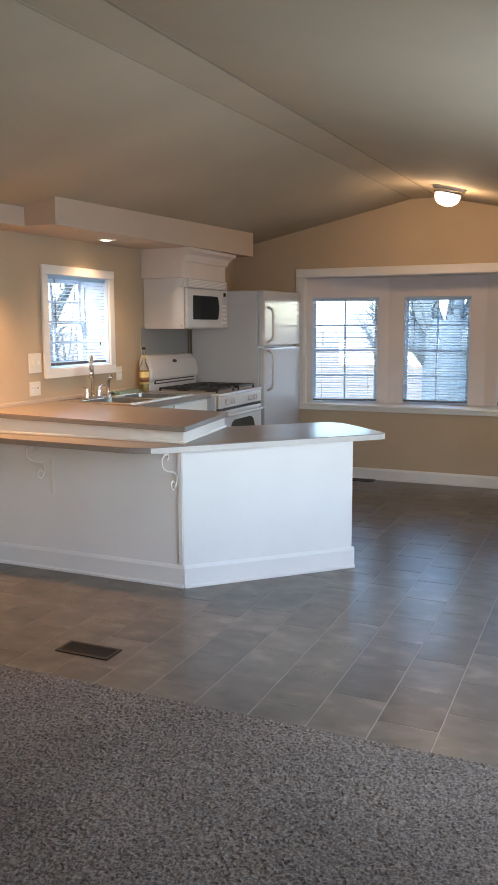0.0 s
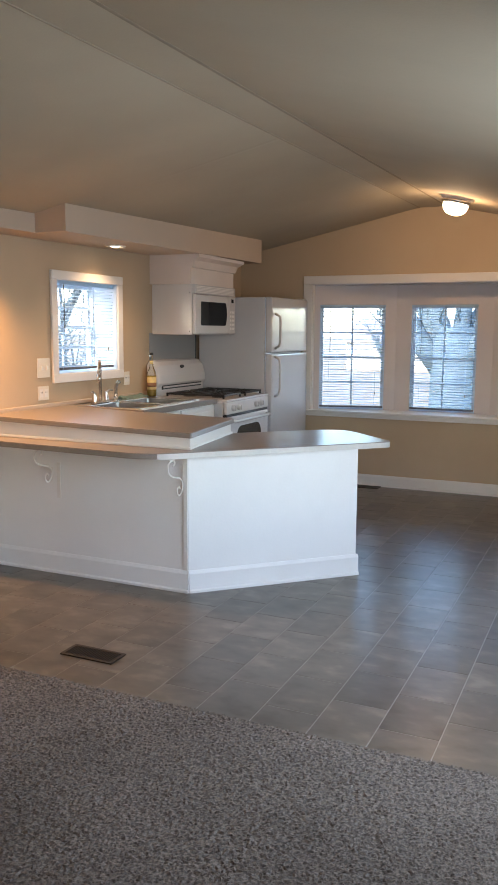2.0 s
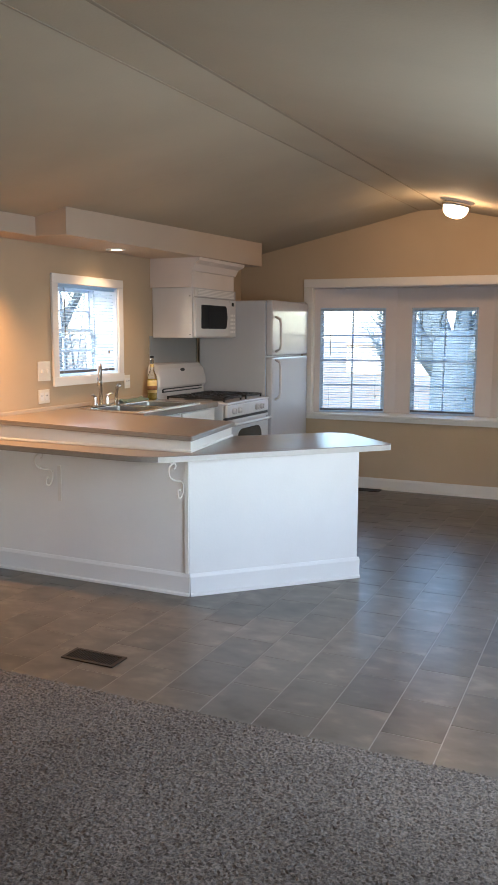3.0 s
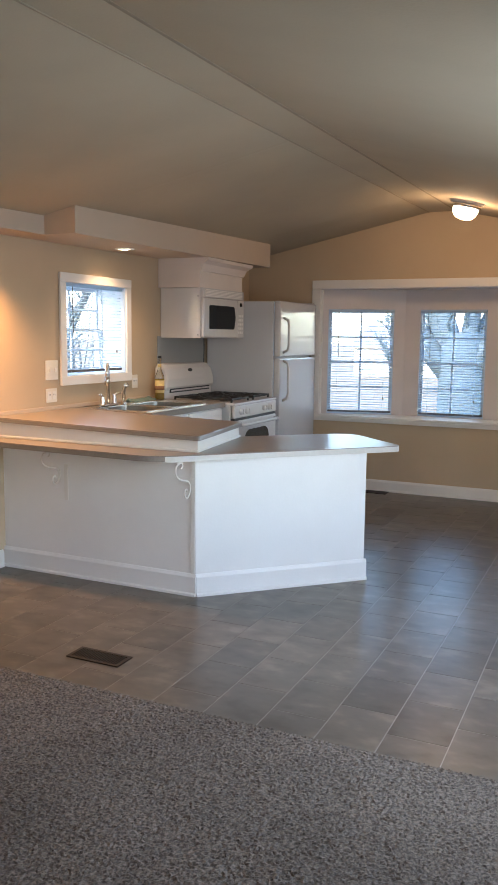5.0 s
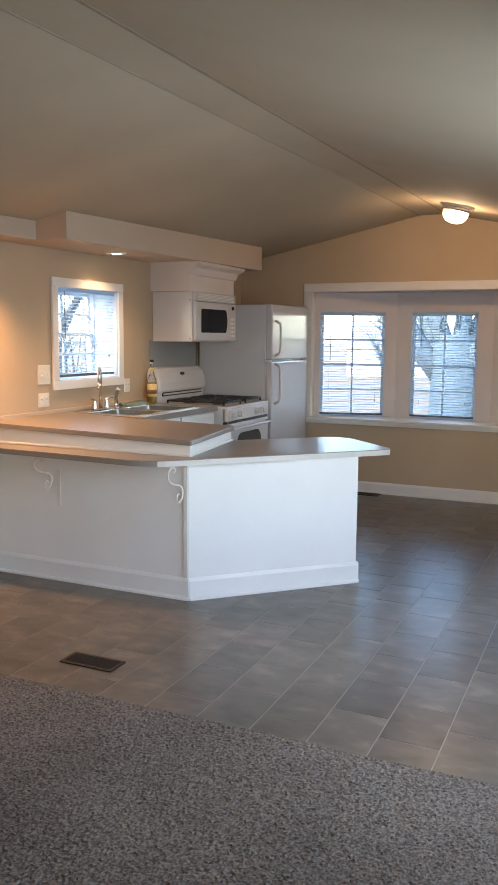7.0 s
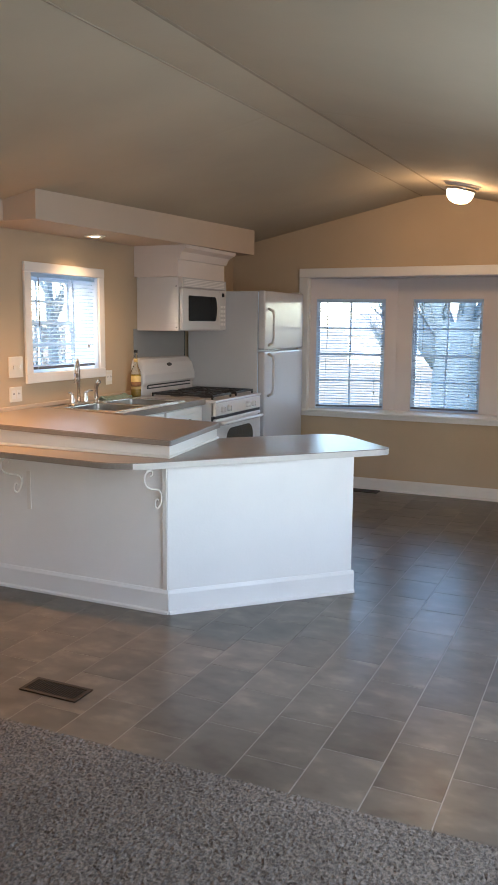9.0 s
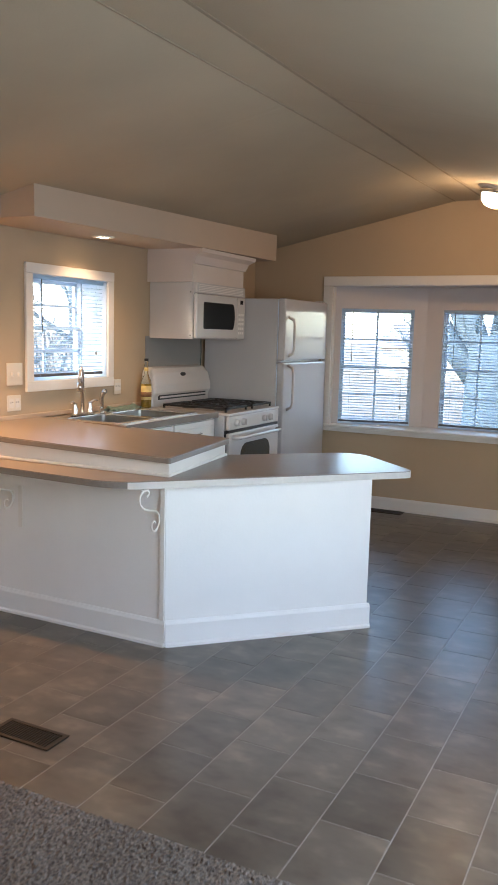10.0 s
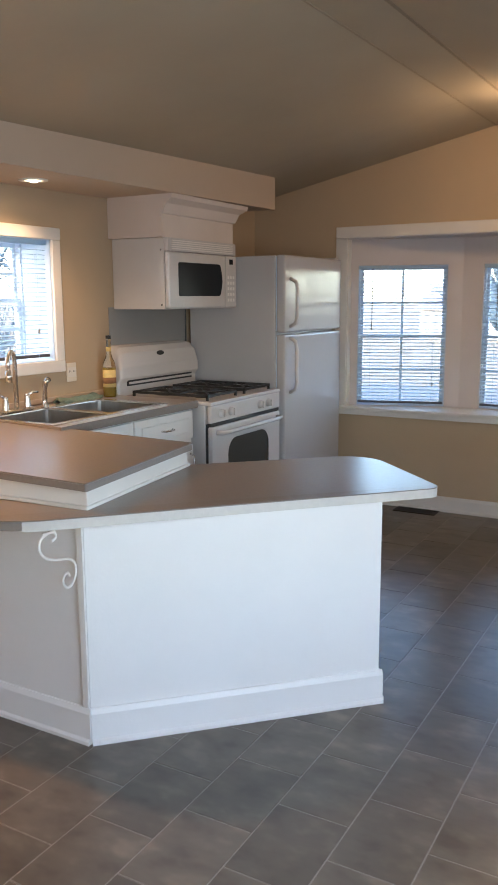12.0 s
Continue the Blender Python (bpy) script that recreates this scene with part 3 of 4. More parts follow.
# ---- peninsula ----
def lean(bm, rate, x0=-1.6):
    """The old peninsula top rises a little towards the wall."""
    for v in bm.verts:
        if v.co.x < x0:
            v.co.z += rate * (x0 - v.co.x)
    return bm


LOW_Z, UP_Z, SINK_Z = 0.784, 0.877, 0.913
pen = root("peninsula", (-2.0, 5.6, 0), "white painted breakfast peninsula with an angled end", "kitchen peninsula")
PC, PE = (-1.59, 5.43), (-0.868, 6.156)
dd = Vector((PE[0] - PC[0], PE[1] - PC[1])).normalized()
nn = Vector((-dd.y, dd.x))
TH = 0.11
body_poly = [(WEST, PC[1]), PC, PE, (PE[0] + nn.x * TH, PE[1] + nn.y * TH), (-1.67, 5.43 + 0.13 + 0.05), (WEST, 5.43 + 0.12)]
part("body", prism(body_poly, 0, LOW_Z - 0.035), M_PANEL, pen, "white painted panelling")


def strip(p, q, prof, nm, parent, material=M_TRIM):
    m, length = frame_of(p, q)
    bm = bmesh.new()
    a = [bm.verts.new((0, y, z)) for y, z in prof]
    b = [bm.verts.new((length, y, z)) for y, z in prof]
    bm.faces.new(a)
    bm.faces.new(b)
    for i in range(len(prof)):
        j = (i + 1) % len(prof)
        bm.faces.new((a[i], a[j], b[j], b[i]))
    return part(nm, xform(bm, m), material, parent)


BP = [(0, 0.0), (-0.024, 0.0), (-0.024, 0.012), (-0.014, 0.018), (-0.014, 0.105), (-0.006, 0.122), (0, 0.122)]
strip((WEST, PC[1] - 0.001), (PC[0] + 0.006, PC[1] - 0.001), BP, "baseboard", pen, M_PANEL)
strip((PC[0] + 0.001, PC[1] - 0.001), (PE[0] + dd.x * 0.012, PE[1] + dd.y * 0.012), BP, "baseboard", pen, M_PANEL)
strip(PE, (PE[0] + nn.x * TH, PE[1] + nn.y * TH), BP, "baseboard", pen)
part("corner_strip", box(PC[0] - 0.028, PC[0] - 0.002, PC[1] - 0.008, PC[1] - 0.001, 0.122, LOW_Z - 0.036, 0.002), M_TRIM, pen)


def rounded(points, radii, n=8):
    out = []
    k = len(points)
    for i, p in enumerate(points):
        r = radii[i]
        p = Vector(p)
        a, b = (Vector(points[i - 1]) - p).normalized(), (Vector(points[(i + 1) % k]) - p).normalized()
        if r <= 0:
            out.append(tuple(p))
            continue
        half = a.angle(b) / 2
        t = r / math.tan(half)
        c = p + (a + b).normalized() * (r / math.sin(half))
        s, e = p + a * t, p + b * t
        a0, a1 = math.atan2(*(s - c).yx), math.atan2(*(e - c).yx)
        da = (a1 - a0 + math.pi) % (2 * math.pi) - math.pi
        for j in range(n + 1):
            u = a0 + da * j / n
            out.append((c.x + r * math.cos(u), c.y + r * math.sin(u)))
    return out


low = rounded([(WEST + 0.002, 5.195), (-1.72, 5.206), (-0.70, 6.30), (-1.16, 6.76), (-1.72, 6.20), (WEST + 0.002, 6.0)], [0, 0.3, 0.05, 0.16, 0, 0])
low_counter = tagged(link("lower_countertop", lean(prism(low, LOW_Z - 0.004, LOW_Z, 0.0015), 0.012), M_LAM), "grey-brown laminate breakfast countertop with a rounded end", "countertop")


def cut(points, x, keep):
    """The part of a polygon on one side of a line of constant x; keep is 1 for the east side, -1 for the west side."""
    out = []
    for p, q in zip(points, points[1:] + points[:1]):
        if keep * (p[0] - x) >= 0:
            out.append(p)
        if (p[0] - x) * (q[0] - x) < 0:
            out.append((x, p[1] + (q[1] - p[1]) * (x - p[0]) / (q[0] - p[0])))
    return out


part("edge_band", lean(prism(cut(low, -1.68, 1), LOW_Z - 0.034, LOW_Z - 0.004), 0.012), M_LAMEDGE, low_counter, "pale laminate edge")
part("edge_band", lean(prism(cut(low, -1.681, -1), LOW_Z - 0.031, LOW_Z - 0.004), 0.012), M_LAM, low_counter, "grey-brown laminate edge")
up = rounded([(WEST + 0.002, 5.325), (-1.575, 5.435), (-1.68, 6.20), (WEST + 0.002, 6.08)], [0, 0.01, 0.02, 0])
upper = root("raised_countertop", (-2.2, 5.8, LOW_Z), "raised grey-brown laminate counter on white moulding", "countertop")
inner = rounded([(WEST + 0.002, 5.345), (-1.593, 5.457), (-1.696, 6.18), (WEST + 0.002, 6.06)], [0, 0.004, 0.01, 0])
mb = prism(inner, LOW_Z, UP_Z - 0.012)
for v in mb.verts:
    if v.co.x < -1.6:
        v.co.z += (0.034 if v.co.z > LOW_Z + 0.03 else 0.012) * (-1.6 - v.co.x)
part("moulding", mb, M_TRIM, upper, "white painted moulding")
sm = lean(prism(rounded([(WEST + 0.002, 5.335), (-1.585, 5.447), (-1.688, 6.19), (WEST + 0.002, 6.07)], [0, 0.006, 0.01, 0]), LOW_Z + 0.001, LOW_Z + 0.014, 0.004), 0.012)
part("shoe_moulding", sm, M_TRIM, upper, "white painted moulding")
part("top", lean(prism(up, UP_Z - 0.005, UP_Z, 0.002), 0.034), M_LAM, upper)
part("edge_band", lean(prism(up, UP_Z - 0.028, UP_Z - 0.005, 0.002), 0.034), M_LAM, upper)


def scroll_bracket(x, y, label):
    b = root("scroll_bracket", (x, y, 0.5), label, "bracket", group="scroll brackets under the counter")
    top = LOW_Z - 0.036
    s_line = [(0.123, 0.030), (0.117, 0.030), (0.103, 0.024), (0.106, 0.008), (0.128, 0.002), (0.150, 0.006), (0.172, 0.014), (0.182, 0.030), (0.180, 0.050), (0.165, 0.068),
              (0.140, 0.082), (0.105, 0.093), (0.060, 0.101), (0.032, 0.110), (0.012, 0.128), (0.008, 0.148), (0.014, 0.170), (0.032, 0.190), (0.054, 0.194), (0.072, 0.182), (0.076, 0.164), (0.066, 0.150), (0.050, 0.148), (0.042, 0.160)]
    path = []
    for k in range(len(s_line) - 1):
        p0, p1, p2, p3 = (Vector(s_line[min(max(k + q, 0), len(s_line) - 1)]) for q in (-1, 0, 1, 2))
        for u in (0.0, 0.5):
            path.append(0.5 * ((2 * p1) + (p2 - p0) * u + (2 * p0 - 5 * p1 + 4 * p2 - p3) * u * u + (3 * p1 - p0 - 3 * p2 + p3) * u ** 3))
    path.append(Vector(s_line[-1]))
    part("scroll", tube([(x, y - 0.9 * p.x, top - 0.002 - p.y * 1.03) for p in path], 0.0045, 6), M_TRIM, b, smooth=True)
    part("top_tab", box(x - 0.005, x + 0.005, y - 0.15, y - 0.1, top - 0.004, top), M_TRIM, b)
    part("wall_tab", box(x - 0.006, x + 0.006, y - 0.004, y - 0.001, top - 0.165, top - 0.12), M_TRIM, b)
    return b


b = scroll_bracket(-1.622, 5.43, "white wrought scroll bracket under the counter")
copy_thing(b, pose(-2.49, 5.43, 0.5))


# ---- kitchen units ----
def drawer_front(parent, xf, ya, yb, z0, z1, nm, pull="bar"):
    d = part(nm, box(xf, xf + 0.018, ya, yb, z0, z1, 0.004), M_CAB, parent)
    iny, inz = 0.045, min(0.04, (z1 - z0) * 0.25)
    part("raised_panel", box(xf + 0.0185, xf + 0.025, ya + iny, yb - iny, z0 + inz, z1 - inz, 0.005), M_CAB, d)
    yc, zc = (ya + yb) / 2, (z0 + z1) / 2
    if nm != "drawer":
        yc, zc = yb - 0.035, z1 - 0.09
        path = [(xf + 0.02, yc, zc - 0.045), (xf + 0.045, yc, zc - 0.035), (xf + 0.05, yc, zc), (xf + 0.045, yc, zc + 0.035), (xf + 0.02, yc, zc + 0.045)]
    else:
        path = [(xf + 0.02, yc - 0.048, zc), (xf + 0.045, yc - 0.036, zc), (xf + 0.05, yc, zc), (xf + 0.045, yc + 0.036, zc), (xf + 0.02, yc + 0.048, zc)]
    part("handle", tube(path, 0.005, 8), M_STEEL, d, "brushed steel handle", smooth=True)


def base_cabinet(ya, yb, doors):
    c = root("base_cabinet", (-2.62, (ya + yb) / 2, 0), "white painted base cabinet with drawer over door", "kitchen cabinet", group="kitchen base cabinets")
    bm = box(WEST + 0.003, -2.305, ya, yb, 0.1, SINK_Z - 0.2)
    box(-2.325, -2.305, ya, yb, SINK_Z - 0.1995, SINK_Z - 0.0385, bm=bm)
    part("carcass", bm, M_CAB, c)
    part("toe_kick", box(WEST + 0.003, -2.37, ya, yb, 0, 0.1), M_CAB, c)
    w = (yb - ya) / doors
    for k in range(doors):
        a, b_ = ya + k * w + 0.01, ya + (k + 1) * w - 0.01
        drawer_front(c, -2.304, a, b_, 0.715, 0.865, "drawer")
        drawer_front(c, -2.304, a, b_, 0.13, 0.68, "door")
    return c


base_cabinet(6.12, 6.60, 1)
base_cabinet(6.604, 7.12, 1)

# sink counter with a cut-out for the sink
SX0, SX1, SY0, SY1 = -2.80, -2.33, 6.10, 6.92
top = root("sink_countertop", (-2.6, 6.5, SINK_Z), "grey-brown laminate worktop around the sink", "countertop")
bm = bmesh.new()
cz0, cz1 = SINK_Z - 0.038, SINK_Z
for b in ((WEST + 0.003, SX0, 6.085, 7.135), (SX1, -2.27, 6.085, 7.135), (SX0, SX1, SY1, 7.135), (SX0, SX1, 6.085, SY0)):
    box(b[0], b[1], b[2], b[3], cz0, cz1, bm=bm)
part("worktop", bm, M_LAM, top)
part("backsplash_lip", box(WEST + 0.003, WEST + 0.016, 5.3, 7.135, SINK_Z + 0.0035, SINK_Z + 0.03, 0.004), M_SOFFIT, top, "pale laminate lip against the wall")

sink = root("kitchen_sink", (-2.6, 6.4, SINK_Z), "double-bowl stainless steel sink set in laminate", "sink")
bm = bmesh.new()
g = 0.012
rim = [(SX0 - g, SX0 + 0.06, SY0 - g, SY1 + g), (SX1 - 0.025, SX1 + g, SY0 - g, SY1 + g), (SX0 + 0.06, SX1 - 0.025, SY0 - g, SY0 + 0.025), (SX0 + 0.06, SX1 - 0.025, SY1 - 0.025, SY1 + g), (SX0 + 0.06, SX1 - 0.025, 6.495, 6.525)]
for b in rim:
    box(b[0], b[1], b[2], b[3], SINK_Z + 0.0008, SINK_Z + 0.006, bm=bm)
part("rim", bm, M_STEEL, sink)
for ya, yb in ((SY0 + 0.025, 6.495), (6.525, SY1 - 0.025)):
    bm = box(SX0 + 0.06, SX1 - 0.025, ya, yb, SINK_Z - 0.17, SINK_Z + 0.003, 0.03, 3)
    bmesh.ops.delete(bm, geom=[f for f in bm.faces if f.calc_center_median().z > SINK_Z - 0.002], context="FACES")
    for v in bm.verts:
        if v.co.z > SINK_Z - 0.05:
            v.co.z = SINK_Z + 0.002
    bowl = part("bowl", bm, M_BOWL, sink)
    part("drain", lathe([(0, 0), (0.04, 0), (0.043, 0.003), (0.043, 0.0)], 20, m=Matrix.Translation(((SX0 + SX1) / 2 + 0.02, (ya + yb) / 2, SINK_Z - 0.168))), M_CHROME, bowl)

fx = SX0 + 0.03
faucet = root("kitchen_faucet", (fx, 6.33, SINK_Z + 0.006), "brushed nickel gooseneck faucet with two lever handles", "faucet")
fz = SINK_Z + 0.0065
part("base_plate", box(fx - 0.022, fx + 0.026, 6.24, 6.42, fz, fz + 0.016, 0.007), M_STEEL, faucet)
U = Vector((0.5, -0.866, 0))
base = Vector((fx, 6.33, fz))
neck = [base + Vector((0, 0, 0.016)), base + Vector((0, 0, 0.235))] + [base + U * (0.055 - 0.055 * math.cos(a)) + Vector((0, 0, 0.235 + 0.055 * math.sin(a))) for a in [i * math.pi / 10 for i in range(1, 11)]] + [base + U * 0.11 + Vector((0, 0, 0.20))]
part("spout", tube(neck, 0.0115, 12), M_STEEL, faucet, smooth=True)
part("spray_head", tube([base + U * 0.11 + Vector((0, 0, 0.205)), base + U * 0.11 + Vector((0, 0, 0.15))], 0.0135, 12, taper=0.0165), M_STEEL, faucet, smooth=True)
for y in (6.26, 6.40):
    h = part("handle", lathe([(0.018, 0), (0.016, 0.03), (0.012, 0.05), (0.014, 0.06), (0, 0.066)], 14, m=Matrix.Translation((fx, y, fz + 0.014))), M_STEEL, faucet, smooth=True)
    sgn = -1 if y < 6.33 else 1
    part("lever", tube([(fx, y, fz + 0.07), (fx + 0.01, y + sgn * 0.03, fz + 0.085), (fx + 0.015, y + sgn * 0.06, fz + 0.082)], 0.007, 8, taper=0.005), M_STEEL, h, smooth=True)
sprayer = root("side_sprayer", (fx, 6.52, SINK_Z), "brushed nickel pull-out side sprayer on the sink", "faucet")
part("holder", lathe([(0.02, 0), (0.018, 0.012), (0.012, 0.03), (0, 0.03)], 14, m=Matrix.Translation((fx, 6.52, fz))), M_STEEL, sprayer, smooth=True)
part("spray_handle", tube([(fx, 6.52, fz + 0.03), (fx, 6.52, fz + 0.09), (fx + 0.01, 6.52, fz + 0.125), (fx + 0.03, 6.52, fz + 0.14)], 0.012, 10, taper=0.015), M_STEEL, sprayer, smooth=True)

# bottle and sponge dish
bottle = root("oil_bottle", (-2.8, 7.12, SINK_Z), "clear glass bottle of yellow oil, yellow label", "bottle")
bx, by = -2.80, 7.06
bottle_at = Matrix.Translation((bx, by, SINK_Z))
part("glass_body", lathe([(0, 0.001), (0.033, 0.001), (0.036, 0.01), (0.036, 0.165), (0.033, 0.188), (0.020, 0.215), (0.0145, 0.235), (0.0125, 0.305), (0.014, 0.307), (0.014, 0.318), (0, 0.318)], 24, m=bottle_at), M_CLEARGLASS, bottle, smooth=True)
part("oil", lathe([(0, 0.005), (0.031, 0.005), (0.0335, 0.012), (0.0335, 0.16), (0, 0.162)], 20, m=bottle_at), M_OIL, bottle, "yellow oil inside", smooth=True)
part("paper_label", lathe([(0.0362, 0.055), (0.0368, 0.055), (0.0368, 0.15), (0.0362, 0.15)], 20, m=bottle_at), M_LABEL, bottle, "cream and yellow paper label", smooth=True)
part("label_band", lathe([(0.0369, 0.075), (0.0371, 0.075), (0.0371, 0.108), (0.0369, 0.108)], 20, m=bottle_at), M_LABELBAND, bottle, "brown printed band", smooth=True)
part("neck_label", lathe([(0.0138, 0.25), (0.0145, 0.25), (0.0142, 0.275), (0.0135, 0.275)], 16, m=bottle_at), M_LABEL, bottle, "small cream neck label", smooth=True)
part("cap", lathe([(0, 0.318), (0.0145, 0.318), (0.0145, 0.336), (0, 0.338)], 14, m=bottle_at), M_BLACK, bottle, "dark cap")
dish = root("dish_cloth", (-2.81, 6.93, SINK_Z), "folded dark green-grey cloth behind the sink", "cloth")
M_CLOTH = mat("green_grey_cloth", srgb(112, 130, 118), 0.9, vary=0.2, scale=30, bump=0.6, bump_scale=120)
bm = bmesh.new()
bmesh.ops.create_grid(bm, x_segments=14, y_segments=18, size=0.5)
for v in bm.verts:
    v.co = Vector((-2.835 + v.co.x * 0.09, 6.84 + v.co.y * 0.30, SINK_Z + 0.012 + 0.016 * noise.noise(Vector((v.co.x * 3, v.co.y * 4, 0))) + 0.012 * (1 - abs(v.co.x) * 2)))
r = bmesh.ops.extrude_face_region(bm, geom=bm.faces[:])
for v in r["geom"]:
    if isinstance(v, bmesh.types.BMVert):
        v.co.z = max(SINK_Z + 0.001, v.co.z - 0.014)
part("cloth", bm, M_CLOTH, dish, smooth=True)

# ---- stove ----
SY, SYE, SXF, STZ = 7.15, 7.945, -2.195, 0.903
stove = root("gas_range", (-2.57, 7.65, 0), "white freestanding gas range with black grates", "stove")
part("body", box(WEST + 0.01, SXF - 0.042, SY, SYE, 0.03, STZ - 0.02, 0.004), M_APPL, stove)
part("cooktop", box(WEST + 0.06, SXF, SY, SYE, STZ - 0.02, STZ, 0.006), M_APPL, stove)
ctrl = part("control_panel", box(SXF - 0.03, SXF - 0.002, SY + 0.004, SYE - 0.004, STZ - 0.115, STZ - 0.02, 0.008), M_APPL, stove)
for y in (SY + 0.10, SY + 0.2, SY + 0.53, SY + 0.63):
    k = part("knob", lathe([(0.024, 0), (0.022, 0.012), (0.018, 0.022), (0, 0.024)], 18, m=Matrix.Translation((SXF - 0.0025, y, STZ - 0.068)) @ pose(0, 0, 0, 0, 90, 0)), M_APPL, ctrl, smooth=True)
    part("grip", box(SXF + 0.021, SXF + 0.03, y - 0.004, y + 0.004, STZ - 0.088, STZ - 0.048, 0.002), M_APPL, k)
door = part("oven_door", box(SXF - 0.03, SXF, SY + 0.006, SYE - 0.006, 0.21, STZ - 0.135, 0.01, 3), M_APPL, stove)
win = rounded([(SY + 0.17, 0.40), (SYE - 0.16, 0.40), (SYE - 0.16, 0.685), (SY + 0.17, 0.685)], [0.02, 0.02, 0.09, 0.09], 6)
bm = prism(win, 0, 0.004)
part("oven_window", xform(bm, Matrix(((0, 0, 1, SXF - 0.001), (1, 0, 0, 0), (0, 1, 0, 0), (0, 0, 0, 1)))), M_OVENGLASS, door, "smoked grey oven window")
part("oven_handle", tube([(SXF, SY + 0.05, 0.735), (SXF + 0.035, SY + 0.06, 0.735), (SXF + 0.042, SY + 0.12, 0.735), (SXF + 0.042, SYE - 0.12, 0.735), (SXF + 0.035, SYE - 0.06, 0.735), (SXF, SYE - 0.05, 0.735)], 0.013, 10), M_APPL, door, smooth=True)
part("vent_gap", box(SXF - 0.028, SXF - 0.008, SY + 0.01, SYE - 0.01, STZ - 0.134, STZ - 0.116), M_BLACK, stove, "dark vent slot above the door")
# Black filler gives the gap behind the door its shade.
part("door_gasket", box(SXF - 0.0415, SXF - 0.0305, SY + 0.008, SYE - 0.008, 0.05, STZ - 0.12), M_BLACK, stove, "black strip as the shaded gap behind the oven door")
part("drawer", box(SXF - 0.03, SXF - 0.002, SY + 0.006, SYE - 0.006, 0.05, 0.2, 0.01), M_APPL, stove)
# backguard with a rounded top, its profile swept along y
prof = [(WEST + 0.012, STZ - 0.02), (WEST + 0.10, STZ - 0.02), (WEST + 0.10, STZ + 0.07), (WEST + 0.12, STZ + 0.10), (WEST + 0.12, STZ + 0.16), (WEST + 0.10, STZ + 0.24), (WEST + 0.075, STZ + 0.272), (WEST + 0.04, STZ + 0.283), (WEST + 0.012, STZ + 0.283)]
bm = bmesh.new()
rings = []
GR = 0.06
for t in [0, 0.003, 0.01, 0.022, 0.038, 0.06]:
    rings.append((SY + t, t))
rings += [(SYE - t, t) for t in (0.06, 0.038, 0.022, 0.01, 0.003, 0)]
rings = [[bm.verts.new((x - (max(0.0, 0.012 - t) if x > WEST + 0.05 else 0), y, z - ((GR - math.sqrt(max(0.0, GR * GR - (GR - t) ** 2))) * (z - STZ - 0.1) / 0.183 if z > STZ + 0.1 else 0))) for x, z in prof] for y, t in rings]
for a, b_ in zip(rings, rings[1:]):
    for i in range(len(prof)):
        j = (i + 1) % len(prof)
        bm.faces.new((a[i], a[j], b_[j], b_[i]))
bm.faces.new(rings[0])
bm.faces.new(rings[-1])
guard = part("backguard", bm, M_APPL, stove)
part("vent_slot", box(WEST + 0.1005, WEST + 0.112, SY + 0.07, SYE - 0.07, STZ + 0.052, STZ + 0.086, 0.003), M_BLACK, guard, "dark slot below the backguard")
part("slot_trim", box(WEST + 0.1125, WEST + 0.119, SY + 0.075, SYE - 0.08, STZ + 0.063, STZ + 0.076, 0.002), M_APPL, guard)
part("clock_face", xform(lathe([(0, 0), (0.026, 0), (0.024, 0.004), (0, 0.004)], 18), Matrix.Translation((WEST + 0.104, (SY + SYE) / 2, STZ + 0.225)) @ pose(0, 0, 0, 0, 72, 0) @ Matrix.Diagonal((0.55, 1.4, 1, 1))), M_BLACK, guard, "small dark oval control")
for cy in (SY + 0.2, SYE - 0.2):
    bm = bmesh.new()
    gz = STZ + 0.028
    x0, x1, ya, yb = WEST + 0.16, SXF - 0.05, cy - 0.155, cy + 0.155
    for b in ((x0, x0 + 0.012, ya, yb), (x1 - 0.012, x1, ya, yb), (x0, x1, ya, ya + 0.012), (x0, x1, yb - 0.012, yb), (x0, x1, cy - 0.006, cy + 0.006), ((x0 + x1) / 2 - 0.006, (x0 + x1) / 2 + 0.006, ya, yb)):
        box(b[0], b[1], b[2], b[3], gz - 0.01, gz + 0.004, bm=bm)
    for bxx in (x0 + 0.125, x1 - 0.125):
        for a in range(4):
            an = math.pi / 4 + a * math.pi / 2
            tube([(bxx + 0.04 * math.cos(an), cy + 0.04 * math.sin(an), gz + 0.01), (bxx + 0.13 * math.cos(an), cy + 0.13 * math.sin(an), gz - 0.002)], 0.006, 6, bm)
    for fx_ in (x0, x1 - 0.012):
        for fy_ in (ya, yb - 0.012):
            box(fx_, fx_ + 0.012, fy_, fy_ + 0.012, STZ, gz - 0.01, bm=bm)
    part("grate", bm, M_BLACK, stove, "black cast iron burner grate")
    for bxx in (x0 + 0.125, x1 - 0.125):
        part("burner", lathe([(0, 0.018), (0.035, 0.018), (0.038, 0.01), (0.05, 0.004), (0.055, 0.0)], 18, m=Matrix.Translation((bxx, cy, STZ + 0.0005))), M_BLACK, stove, "black burner cap")

# ---- microwave, wall cabinet side and box above ----
MX, MY0, MY1, MZ0, MZ1 = -2.518, 7.248, 7.975, 1.388, 1.775
mw = root("microwave", (-2.75, 7.7, MZ0), "white over-range microwave with a dark door window", "microwave")
part("case", box(WEST + 0.003, MX - 0.03, MY0, MY1, MZ0, MZ1, 0.004), M_APPL, mw)
front = part("door", box(MX - 0.029, MX, MY0 + 0.002, MY1 - 0.13, MZ0 + 0.006, MZ1 - 0.075, 0.01, 3), M_APPL, mw)
